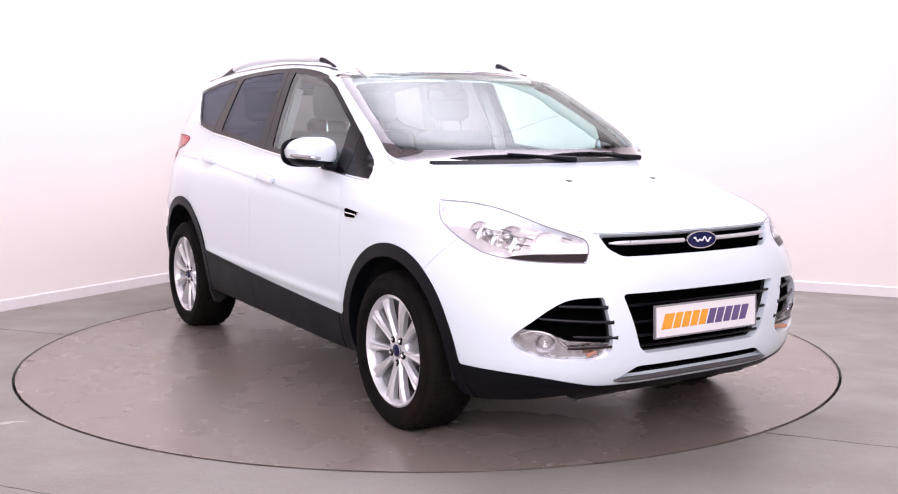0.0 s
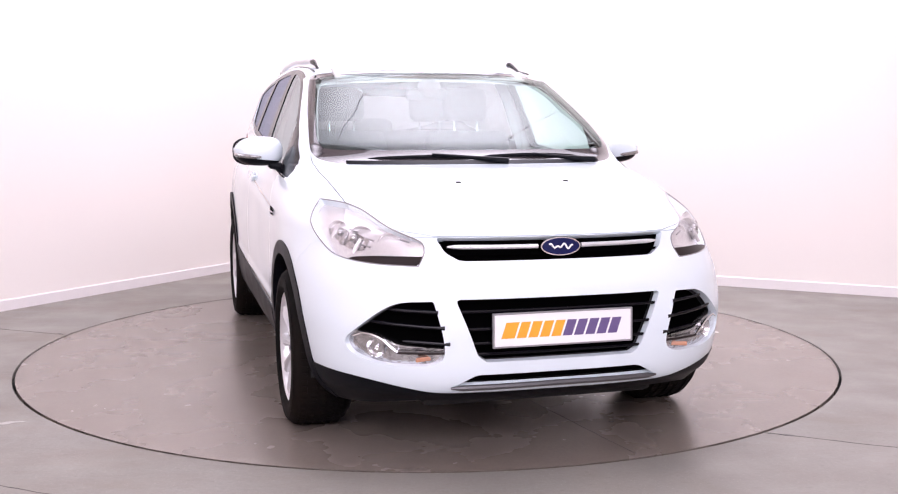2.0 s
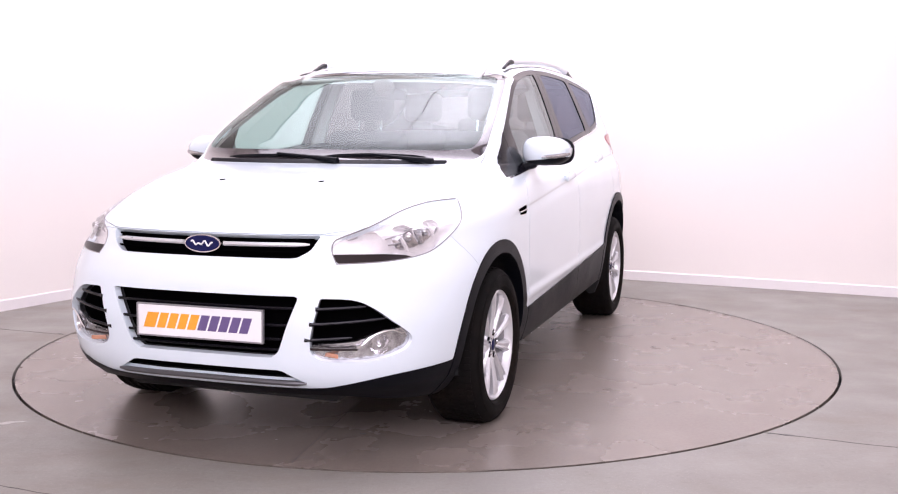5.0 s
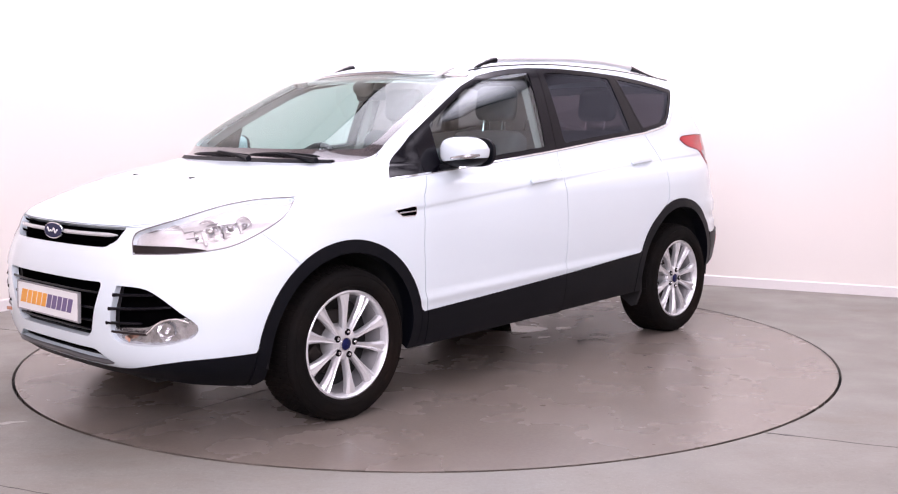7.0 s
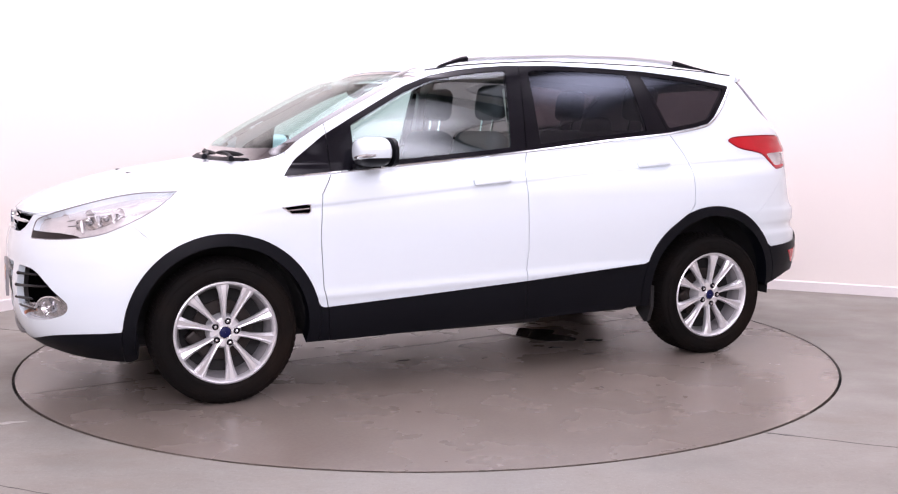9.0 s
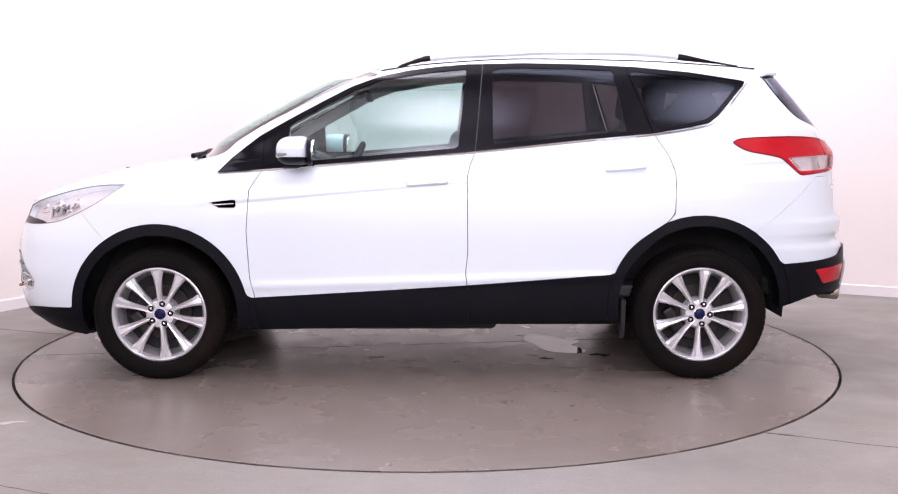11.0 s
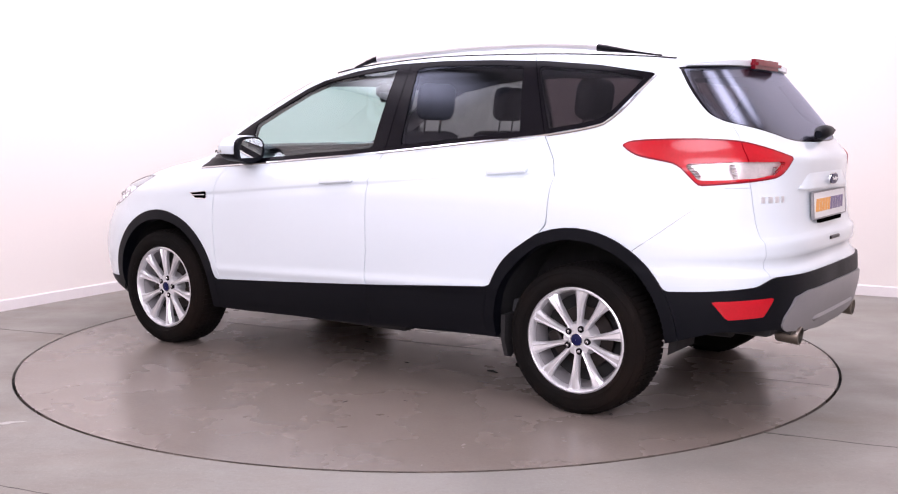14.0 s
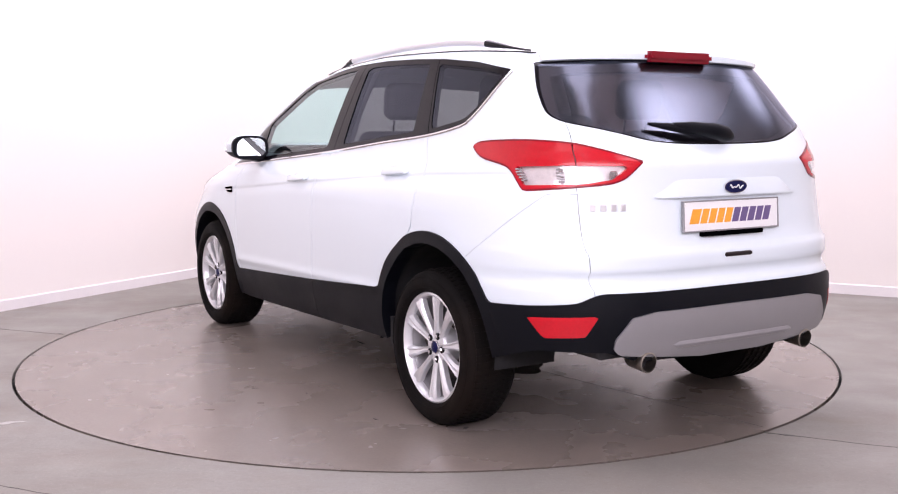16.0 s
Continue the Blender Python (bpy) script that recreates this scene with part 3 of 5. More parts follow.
def panel(name, faces, mat, parent, side=1, offset=0.0, flange=0.014, label="", both=False, flip=False):
    """A cut panel as a mesh with turned-in edges. side -1: the mirror image; both: the two halves in one mesh."""
    used = sorted({i for f in faces for i in f})
    if not used:
        return None
    where = {i: k for k, i in enumerate(used)}
    v, n = np.array([POOL_V[i] for i in used]), np.array([POOL_N[i] for i in used])
    n /= np.linalg.norm(n, axis=1, keepdims=True) + 1e-12
    v = v + n * offset
    v[:, 1] = np.maximum(v[:, 1], 0)
    fs = [tuple(where[i] for i in f) for f in faces]
    edge = {}
    for f in fs:
        for a, b in zip(f, f[1:] + f[:1]):
            edge[(a, b)] = edge.get((a, b), 0) + 1
    rim = [(a, b) for a, b in edge if (b, a) not in edge and not (v[a][1] < 1e-4 and v[b][1] < 1e-4)]
    vs, ns, out = [v], [n], list(fs)
    base = len(v)
    if flange and rim:
        add, an = [], []
        for a, b in rim:
            pa, pb = v[a], v[b]
            qa, qb = pa - n[a] * flange, pb - n[b] * flange
            fn = np.cross(pb - pa, n[a])
            fn = fn / (np.linalg.norm(fn) + 1e-12)
            k = base + len(add)
            add += [pa, pb, qb, qa]
            an += [fn] * 4
            out.append((k + 1, k, k + 3, k + 2))
        vs.append(np.array(add))
        ns.append(np.array(an))
    v, n = np.concatenate(vs), np.concatenate(ns)
    f0, f1 = out, [f[::-1] for f in out]
    mir = np.array([1, -1, 1])
    if flip:
        f0, f1, n = f1, f0, -n
    if both:
        k = len(v)
        return link(name, np.concatenate([v, v * mir]), f0 + [tuple(i + k for i in f) for f in f1], mat, parent, label, normals=np.concatenate([n, n * mir]))
    if side < 0:
        return link(name, v * mir, f1, mat, parent, label, normals=n * mir)
    return link(name, v, f0, mat, parent, label, normals=n)


DLO = [(1.055, 1.030), (0.985, 1.105), (0.845, 1.213), (0.694, 1.299), (0.544, 1.380), (0.395, 1.458), (0.248, 1.512), (0.102, 1.541), (-0.043, 1.560), (-0.188, 1.571),
       (-0.475, 1.577), (-0.76, 1.571), (-1.042, 1.557), (-1.323, 1.530), (-1.600, 1.485), (-1.447, 1.311), (-1.394, 1.272), (-1.312, 1.252), (-1.121, 1.222),
       (-0.761, 1.189), (-0.22, 1.134), (0.377, 1.083), (0.669, 1.059), (0.95, 1.031)]


def corner_cut(outline, rounds=1, keep=()):
    """A closed outline with its corners cut smooth, but for the kept ones."""
    pts = [(p, k in keep) for k, p in enumerate(outline)]
    for _ in range(rounds):
        out = []
        for i, (p, hard) in enumerate(pts):
            if hard:
                out.append((p, True))
                continue
            (ax, az), (bx, bz) = pts[i - 1][0], pts[(i + 1) % len(pts)][0]
            out.append(((p[0] * 0.78 + ax * 0.22, p[1] * 0.78 + az * 0.22), False))
            out.append(((p[0] * 0.78 + bx * 0.22, p[1] * 0.78 + bz * 0.22), False))
        pts = out
    return [p for p, _ in pts]


SCREEN_HALF = [(0.0, 1.0905), (0.50, 1.0905), (0.665, 1.096), (0.722, 1.118), (0.738, 1.165), (0.712, 1.30), (0.660, 1.46), (0.622, 1.528), (0.36, 1.545), (0.0, 1.553)]
SCREEN = corner_cut(SCREEN_HALF + [(-a, b) for a, b in SCREEN_HALF[-2:0:-1]], 2)
REARWIN = [(0.0, 1.530), (0.30, 1.528), (0.50, 1.520), (0.618, 1.511), (0.660, 1.41), (0.682, 1.315), (0.674, 1.290), (0.650, 1.270), (0.50, 1.235), (0.33, 1.192), (0.0, 1.186),
           (-0.33, 1.192), (-0.50, 1.235), (-0.650, 1.270), (-0.674, 1.290), (-0.682, 1.315), (-0.660, 1.41), (-0.618, 1.511), (-0.50, 1.520), (-0.30, 1.528)]
REARWIN = corner_cut(REARWIN, 2, keep=(3, 17))
HEADLAMP = [(1.525, 0.966), (1.63, 0.892), (1.74, 0.834), (1.85, 0.786), (1.95, 0.768), (2.045, 0.760), (2.135, 0.758), (2.112, 0.835), (2.075, 0.858), (1.98, 0.892), (1.80, 0.940), (1.66, 0.962)]
TAILLAMP = [(1.622, 1.194), (1.618, 1.172), (1.67, 1.132), (1.80, 1.112), (1.87, 1.098), (1.945, 1.024), (1.965, 1.012), (2.30, 1.030), (2.49, 1.046), (2.60, 1.128), (2.40, 1.170), (2.22, 1.200), (1.98, 1.210), (1.75, 1.205)]
HEADLAMP, TAILLAMP = corner_cut(HEADLAMP, 2, keep=(0, 6)), corner_cut(TAILLAMP, 2, keep=(0, 1, 6, 9))
GRILLE = [(-0.452, 0.858), (-0.425, 0.805), (-0.375, 0.777), (0.375, 0.777), (0.425, 0.805), (0.452, 0.858)]
INTAKE = [(-0.402, 0.643), (-0.358, 0.535), (-0.318, 0.432), (-0.285, 0.410), (0.285, 0.410), (0.318, 0.432), (0.358, 0.535), (0.402, 0.643)]
FOG = [(0.478, 0.636), (0.60, 0.632), (0.672, 0.588), (0.765, 0.497), (0.765, 0.462), (0.745, 0.432), (0.68, 0.408), (0.61, 0.398), (0.475, 0.400), (0.428, 0.440)]
FOG = corner_cut(FOG, 2, keep=(0,))
LIP = [(-0.318, 0.362), (-0.41, 0.312), (0.41, 0.312), (0.318, 0.362)]
ARCH_F, ARCH_R = (1.345, 0.336, 0.390, 0.446), (-1.338, 0.366, 0.406, 0.458)


def arch(spec, outer):
    return lambda x, y, z: np.maximum(np.hypot(x - spec[0], z - spec[1]) - spec[3 if outer else 2], 0.3 - y)


def u_rear(x, y):
    return -x + 0.9 - y


sill_line = curve([(1.3, 0.392), (0.913, 0.413), (-0.186, 0.478), (-0.92, 0.532), (-1.3, 0.55)])
front_line = curve([(1.5, 0.37), (1.73, 0.360), (1.84, 0.355), (1.95, 0.350), (2.02, 0.344), (2.085, 0.329), (2.126, 0.308), (2.15, 0.290), (2.3, 0.288)])
rear_line = curve([(-2.3, 0.640), (-2.135, 0.640), (-2.07, 0.603), (-1.73, 0.578), (-1.5, 0.57)])
foot_line = curve([(2.3, 0.262), (2.10, 0.255), (1.95, 0.225), (1.75, 0.205), (1.70, 0.24), (0.84, 0.25), (-0.92, 0.298), (-1.6, 0.32), (-1.72, 0.355), (-2.0, 0.375), (-2.3, 0.375)])


def cladding(x, y, z):
    g = np.minimum(arch(ARCH_F, True)(x, y, z), arch(ARCH_R, True)(x, y, z))
    g = np.minimum(g, np.maximum(z - sill_line(x), np.abs(x) - 1.30))
    g = np.minimum(g, np.maximum(z - front_line(x), 1.5 - x))
    return np.minimum(g, np.maximum(z - rear_line(x), x + 1.5))


FRONT_DOOR = [(0.823, 1.30), (0.829, 1.037), (0.885, 0.946), (0.900, 0.745), (0.888, 0.512), (0.864, 0.41), (0.838, 0.10), (-0.193, 0.10), (-0.185, 0.475), (-0.177, 0.538),
              (-0.188, 0.638), (-0.185, 1.004), (-0.197, 1.06), (-0.226, 1.13), (-0.272, 1.62), (0.5, 1.62)]
REAR_DOOR = [(-0.193, 0.10), (-0.185, 0.475), (-0.177, 0.538), (-0.188, 0.638), (-0.185, 1.004), (-0.197, 1.06), (-0.226, 1.13), (-0.272, 1.62), (-0.965, 1.62), (-1.118, 1.218),
             (-1.188, 1.11), (-1.212, 1.036), (-1.205, 0.83), (-1.10, 0.72), (-0.95, 0.55), (-0.915, 0.45), (-0.91, 0.10)]
hood_line = curve([(1.05, 0.735), (1.6, 0.705), (1.9, 0.655), (2.03, 0.565), (2.13, 0.43), (2.2, 0.35)])


# ---- the car ----
car = thing("car", "clean white five-door family crossover car with black lower cladding", "car")

faces = SKIN_FACES
_, faces = split(faces, lambda x, y, z: z - foot_line(x) - 0.045 * np.clip((-x - 1.75) / 0.2, 0, 1) * np.clip((y - 0.46) / 0.14, 0, 1))
shell = list(faces)
for spec in (ARCH_F, ARCH_R):
    _, faces = split(faces, arch(spec, False))
low, faces = split(faces, cladding)
glazing, faces = split(faces, lambda x, y, z: np.maximum(poly_dist(DLO, x, z), 0.3 - y))
screen, faces = split(faces, lambda x, y, z: np.maximum(poly_dist(SCREEN, y, z), 0.1 - x))
rearwin, faces = split(faces, lambda x, y, z: np.maximum(poly_dist(REARWIN, y, z, 0.0), x + 1.5))
head, faces = split(faces, lambda x, y, z: np.maximum(poly_dist(HEADLAMP, x, z), 0.3 - y))
tail, faces = split(faces, lambda x, y, z: np.maximum(poly_dist(TAILLAMP, u_rear(x, y), z), x + 1.3))
grille, faces = split(faces, lambda x, y, z: np.maximum(poly_dist(GRILLE, y, z), 1.7 - x))
intake, faces = split(faces, lambda x, y, z: np.maximum(poly_dist(INTAKE, y, z), 1.7 - x))
fog, faces = split(faces, lambda x, y, z: np.maximum(poly_dist(FOG, y, z), 1.7 - x))
lip, faces = split(faces, lambda x, y, z: np.maximum(poly_dist(LIP, y, z), 1.7 - x))
fdoor, faces = gap_split(faces, lambda x, y, z: np.maximum(poly_dist(FRONT_DOOR, x, z), 0.5 - y))
rdoor, faces = gap_split(faces, lambda x, y, z: np.maximum(poly_dist(REAR_DOOR, x, z), 0.5 - y))
hood, faces = gap_split(faces, lambda x, y, z: np.maximum(y - hood_line(x), np.maximum(0.862 - z, 1.02 - x)), 0.0016)
gate, faces = gap_split(faces, lambda x, y, z: np.maximum(np.maximum(y - (0.648 + 0.02 * np.sin((z - 0.64) * 5.0)), 0.60 - z), np.maximum(x + 1.70, z - 1.515)), 0.0009)
roof, faces = gap_split(faces, lambda x, y, z: np.maximum(np.maximum(1.52 - z, y - 0.585), np.maximum(x - 0.60, -1.74 - x)), 0.001)
front_cover, faces = gap_split(faces, lambda x, y, z: np.maximum(z - np.minimum(0.70 + (x - 1.60) * 0.957, 0.858), 1.55 - x), 0.0009)
rear_cover, faces = gap_split(faces, lambda x, y, z: np.maximum(z - np.minimum(0.735 + (-x - 1.60) * 0.78 + 0.25 * (-x - 1.60) * (-x - 1.92), 1.006), x + 1.55), 0.0009)

body = panel("body", faces, M_PAINT, car, both=True, flange=0.03)
panel("front_bumper_cover", front_cover, M_PAINT, car, both=True, flange=0.03)
for s in (1, -1):
    panel("rear_bumper_cover", rear_cover, M_PAINT, car, s, flange=0.03)
panel("bonnet", hood, M_PAINT, car, both=True, flange=0.035)
panel("roof", roof, M_PAINT, car, both=True)
tailgate = panel("tailgate", gate, M_PAINT, car, both=True, flange=0.03)

# dark inner shell seen through shut lines and openings, and the cabin's lining
inner, _ = split(shell, lambda x, y, z: z - np.where(x > 1.2, 1.08, np.where(x < -1.6, 1.15, 1.04)))
for spec in (ARCH_F, ARCH_R):
    _, inner = split(inner, arch(spec, True))
panel("inner_shell", inner, M_CABIN, car, both=True, offset=-0.055, flange=0)
over, _ = split(shell, lambda x, y, z: 1.04 - z)
for g in (lambda x, y, z: np.maximum(poly_dist(DLO, x, z), 0.3 - y) + 0.02, lambda x, y, z: np.maximum(poly_dist(SCREEN, y, z), 0.1 - x) + 0.03,
          lambda x, y, z: np.maximum(poly_dist(REARWIN, y, z), x + 1.5) + 0.03, lambda x, y, z: 0.95 - x):
    _, over = split(over, g)
panel("headliner", over, M_LINER, car, both=True, offset=-0.035, flange=0)

for s in (1, -1):
    # cladding: arches, sills and bumper skirts
    fd, rest = gap_split(low, lambda x, y, z: np.maximum(np.maximum(poly_dist(FRONT_DOOR, x, z), 0.5 - y), -arch(ARCH_F, True)(x, y, z) - 0.0), 0.0012)
    rd, rest = gap_split(rest, lambda x, y, z: np.maximum(np.maximum(poly_dist(REAR_DOOR, x, z), 0.5 - y), -arch(ARCH_R, True)(x, y, z)), 0.0012)
    af, rest = gap_split(rest, arch(ARCH_F, True), 0.0012)
    ar, rest = gap_split(rest, arch(ARCH_R, True), 0.0012)
    panel("wheel_arch_trim", af, M_CLAD, car, s, offset=0.004, flange=0.07)
    panel("wheel_arch_trim", ar, M_CLAD, car, s, offset=0.008, flange=0.07)
    fb, rest = split(rest, lambda x, y, z: 1.30 - x)
    rb, sill = split(rest, lambda x, y, z: x + 1.30)
    panel("sill", sill, M_CLAD, car, s, offset=0.004, flange=0.03)
    if s > 0:
        panel("front_skirt", fb, M_CLAD, car, both=True, offset=0.002, flange=0.05)
        diffuser = [(0.0, 0.568), (0.42, 0.566), (0.52, 0.548), (0.575, 0.47), (0.575, 0.43), (0.55, 0.41), (0.0, 0.36), (-0.1, 0.36), (-0.1, 0.568)]
        df, rb = split(rb, lambda x, y, z: np.maximum(poly_dist(diffuser, y, z), x + 1.9))
        refl, rb = split(rb, lambda x, y, z: np.maximum(poly_dist([(2.01, 0.545), (2.39, 0.558), (2.32, 0.480), (2.10, 0.470)], u_rear(x, y), z), x + 1.7))
        rear_bumper = panel("rear_bumper", rb, M_CLAD, car, both=True, offset=0.010, flange=0.05)
        panel("diffuser", df, M_DIFF, rear_bumper, both=True, offset=0.020, flange=0.03, label="silver painted diffuser panel")
    panel("rear_reflector", refl, M_RED, rear_bumper, s, offset=0.012, flange=0.02, label="red rear reflector")

    # doors with their lower cladding and glass
    frontd = panel("front_door", fdoor, M_PAINT, car, s)
    reard = panel("rear_door", rdoor, M_PAINT, car, s)
    panel("door_cladding", fd, M_CLAD, frontd, s, offset=0.006, flange=0.02)
    panel("door_cladding", rd, M_CLAD, reard, s, offset=0.006, flange=0.02)
    inset = lambda x, z: poly_dist(DLO, x, z) + 0.024
    g1, rest = split(glazing, lambda x, y, z: np.maximum(inset(x, z), np.maximum(x - 0.70, -(x + 0.135 + 0.11 * (z - 1.1)))))
    g2, rest = split(rest, lambda x, y, z: np.maximum(inset(x, z), np.maximum(x + 0.315, -(x + 0.925 - 0.19 * (z - 1.547)))))
    g3, rest = split(rest, lambda x, y, z: np.maximum(inset(x, z), x + 1.005 - 0.41 * (z - 1.547)))
    panel("window_pane", g1, M_DOORGLASS, frontd, s, offset=-0.006, flange=0, label="clear front door glass").visible_shadow = False
    panel("window_pane", g2, M_TINT, reard, s, offset=-0.006, flange=0, label="dark privacy glass")
    panel("quarter_window", g3, M_TINT, car, s, offset=-0.005, flange=0, label="dark privacy glass")
    t1, rest = gap_split(rest, lambda x, y, z: poly_dist(FRONT_DOOR, x, z), 0.002)
    t2, rest = gap_split(rest, lambda x, y, z: poly_dist(REAR_DOOR, x, z), 0.002)
    panel("window_frame", t1, M_TRIM, frontd, s, offset=-0.002, flange=0.03)
    panel("window_frame", t2, M_TRIM, reard, s, offset=-0.002, flange=0.03)
    fronttri, rest = split(rest, lambda x, y, z: -x)
    panel("window_corner", fronttri, M_TRIM, car, s, offset=-0.002, flange=0.03)
    panel("window_frame", rest, M_TRIM, car, s, offset=-0.002, flange=0.03)
    # bright strip under the windows
    strip = [(1.04, 1.026), (0.669, 1.054), (0.377, 1.078), (-0.22, 1.129), (-0.761, 1.184), (-1.121, 1.217), (-1.312, 1.246), (-1.40, 1.268), (-1.455, 1.309), (-1.60, 1.478)]
    zz = curve([(x, z) for x, z in strip])
    xs = [1.04 - k * (2.64 / 80) for k in range(81)]
    part("window_strip", tube([(x, s * (side_y(x, float(zz(x))) + 0.001), float(zz(x))) for x in xs], 0.0065, 6), M_CHROME, car, "chrome strip", smooth=True)

    # head lamp
    lamp = panel("headlamp", head, M_LAMPIN, car, s, offset=-0.030, flange=0, label="headlamp with chrome reflectors behind clear lens")
    panel("lens", head, M_CLEAR, lamp, s, offset=-0.002, flange=0).visible_shadow = False
    lower, _ = split(head, lambda x, y, z: z - np.interp(x, [1.90, 1.96, 2.02, 2.14], [0.755, 0.780, 0.788, 0.792]))
    panel("lamp_shroud", lower, M_LAMPDK, lamp, s, offset=0.0005, flange=0.02, label="dark lower strip")
    for bx, bz, br, depth in ((1.925, 0.838, 0.047, 0.05), (2.02, 0.826, 0.038, 0.04), (1.80, 0.862, 0.035, 0.04)):
        by = side_y(bx, bz)
        fwd = Vector((1, s * 0.35, 0)).normalized()
        bm = lathe([(0.004, -depth), (br * 0.5, -depth * 0.85), (br * 0.85, -depth * 0.4), (br, 0.0), (br * 1.08, 0.0)], 20, axis="x")
        bmesh.ops.create_uvsphere(bm, u_segments=10, v_segments=6, radius=br * 0.3, matrix=pose(-depth * 0.6, 0, 0))
        bm.transform(Matrix.Translation((bx - 0.03, s * (by - 0.035), bz)) @ pose(0, 0, 0, 0, 0, s * 25))
        part("reflector_bowl", bm, M_LAMPIN, lamp, smooth=True)
    chrome, _ = split(head, lambda x, y, z: poly_dist([(1.76, 0.878), (1.83, 0.835), (1.90, 0.812), (1.965, 0.806), (1.965, 0.850), (1.90, 0.872), (1.80, 0.892)], x, z))
    panel("reflector", chrome, M_FACET, lamp, s, offset=-0.022, flange=0.006, label="faceted grey chrome reflector")
    for bx in (1.80, 1.86, 1.93):
        zc = 0.872 - 0.45 * max(0.0, bx - 1.74) ** 1.25
        pts = [(bx, s * (side_y(bx, zc + d) - 0.018), zc + d) for d in (-0.026, 0.0, 0.026)]
        part("facet", tube(pts, [0.007, 0.009, 0.006], 5), M_LAMPIN if bx != 1.86 else M_LAMPGREY, lamp)
    for bx, bz, br in ((1.905, 0.842, 0.017), (1.835, 0.856, 0.013)):
        bulb = bmesh.new()
        bmesh.ops.create_uvsphere(bulb, u_segments=12, v_segments=8, radius=br, matrix=pose(bx, s * (side_y(bx, bz) - 0.016), bz))
        part("bulb_cap", bulb, M_LAMPGREY, lamp, smooth=True)
    for xa, za, xb, zb in ((1.775, 0.868, 1.80, 0.846), (1.955, 0.846, 1.985, 0.838), (1.945, 0.822, 1.985, 0.816), (1.87, 0.874, 1.91, 0.864), (2.05, 0.848, 2.075, 0.838)):
        pts = [(xa + (xb - xa) * k / 4, s * (side_y(xa + (xb - xa) * k / 4, za + (zb - za) * k / 4) - 0.012), za + (zb - za) * k / 4) for k in range(5)]
        part("reflector_edge", tube(pts, 0.0032, 5), M_BEZEL, lamp)
    edge = []
    for (xa, za), (xb, zb) in zip(HEADLAMP, HEADLAMP[1:] + HEADLAMP[:1]):
        edge += [(xa + (xb - xa) * k / 3, za + (zb - za) * k / 3) for k in range(3)]
    part("bezel", tube([(x, s * (side_y(x, z) - 0.001), z) for x, z in edge], 0.0026, 5, closed=True), M_BEZEL, lamp)

    # tail lamp: red shell with a clear lower window
    clear_poly = [(1.905, 1.103), (1.962, 1.034), (2.30, 1.044), (2.44, 1.060), (2.53, 1.110), (2.20, 1.112)]
    cl, red = split(tail, lambda x, y, z: np.maximum(poly_dist(clear_poly, u_rear(x, y), z), x + 1.5))
    red, border = split(red, lambda x, y, z: poly_dist(TAILLAMP, u_rear(x, y), z) + 0.007)
    gate_red, red = gap_split(red, lambda x, y, z: y - (0.648 + 0.02 * np.sin((z - 0.64) * 5.0)), 0.0016)
    tl = panel("tail_lamp", red, M_RED, car, s, offset=0.003, flange=0.03, label="red tail lamp with a clear lower band")
    panel("lamp_border", border, M_DARKRED, tl, s, offset=0.002, flange=0.03, label="dark red edge of the lens")
    panel("gate_lamp", gate_red, M_RED, tailgate, s, offset=0.003, flange=0.03, label="red inner half of the tail lamp")
    panel("lamp_inner", cl, M_LAMPIN, tl, s, offset=-0.02, flange=0, label="silver reflector")
    panel("lens", cl, M_CLEAR, tl, s, offset=0.002, flange=0).visible_shadow = False
    for yy, hh, ww, yaw in ((0.775, 0.052, 0.034, 38), (0.700, 0.058, 0.034, 26), (0.545, 0.036, 0.038, 12)):
        bowl = bmesh.new()
        for k in range(5):
            zz = 1.074 + (k - 2) * hh / 5
            off = (k - 2) / 2.0
            box(0.010, ww * (1 - 0.25 * off * off), hh / 7, pose(tail_x(yy, zz) + 0.008, s * yy, zz, 0, 0, -s * yaw), 0.002, 1, bm=bowl)
        part("bulb_reflector", bowl, M_LAMPGREY, tl, "ribbed silver reflector")

    # fog lamp pocket: a shallow sheet with the recess's shade in its black
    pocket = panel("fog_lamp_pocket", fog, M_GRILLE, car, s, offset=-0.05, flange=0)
    lampf, _ = split(fog, lambda x, y, z: z - np.interp(y, [0.42, 0.60, 0.68, 0.77], [0.455, 0.470, 0.505, 0.52]))
    panel("fog_lamp", lampf, M_FACET, pocket, s, offset=-0.022, flange=0.02, label="silver fog lamp unit")
    panel("lens", lampf, M_CLEAR, pocket, s, offset=-0.006, flange=0).visible_shadow = False
    bm = box(0.008, 0.085, 0.016, pose(nose_x(0.50, 0.425) - 0.016, s * 0.50, 0.424, 0, 0, -s * 18), 0.004)
    part("indicator_bulb", bm, M_AMBER, pocket, "amber indicator")
    arc = [(0.600, 0.450), (0.619, 0.464), (0.640, 0.486), (0.660, 0.500), (0.685, 0.510), (0.712, 0.513), (0.741, 0.498)]
    part("chrome_edge", tube([(nose_x(y, z) - 0.004, s * y, z) for y, z in arc], [0.003, 0.005, 0.006, 0.006, 0.005, 0.004, 0.003], 6), M_CHROME, pocket, "chrome edge", smooth=True)
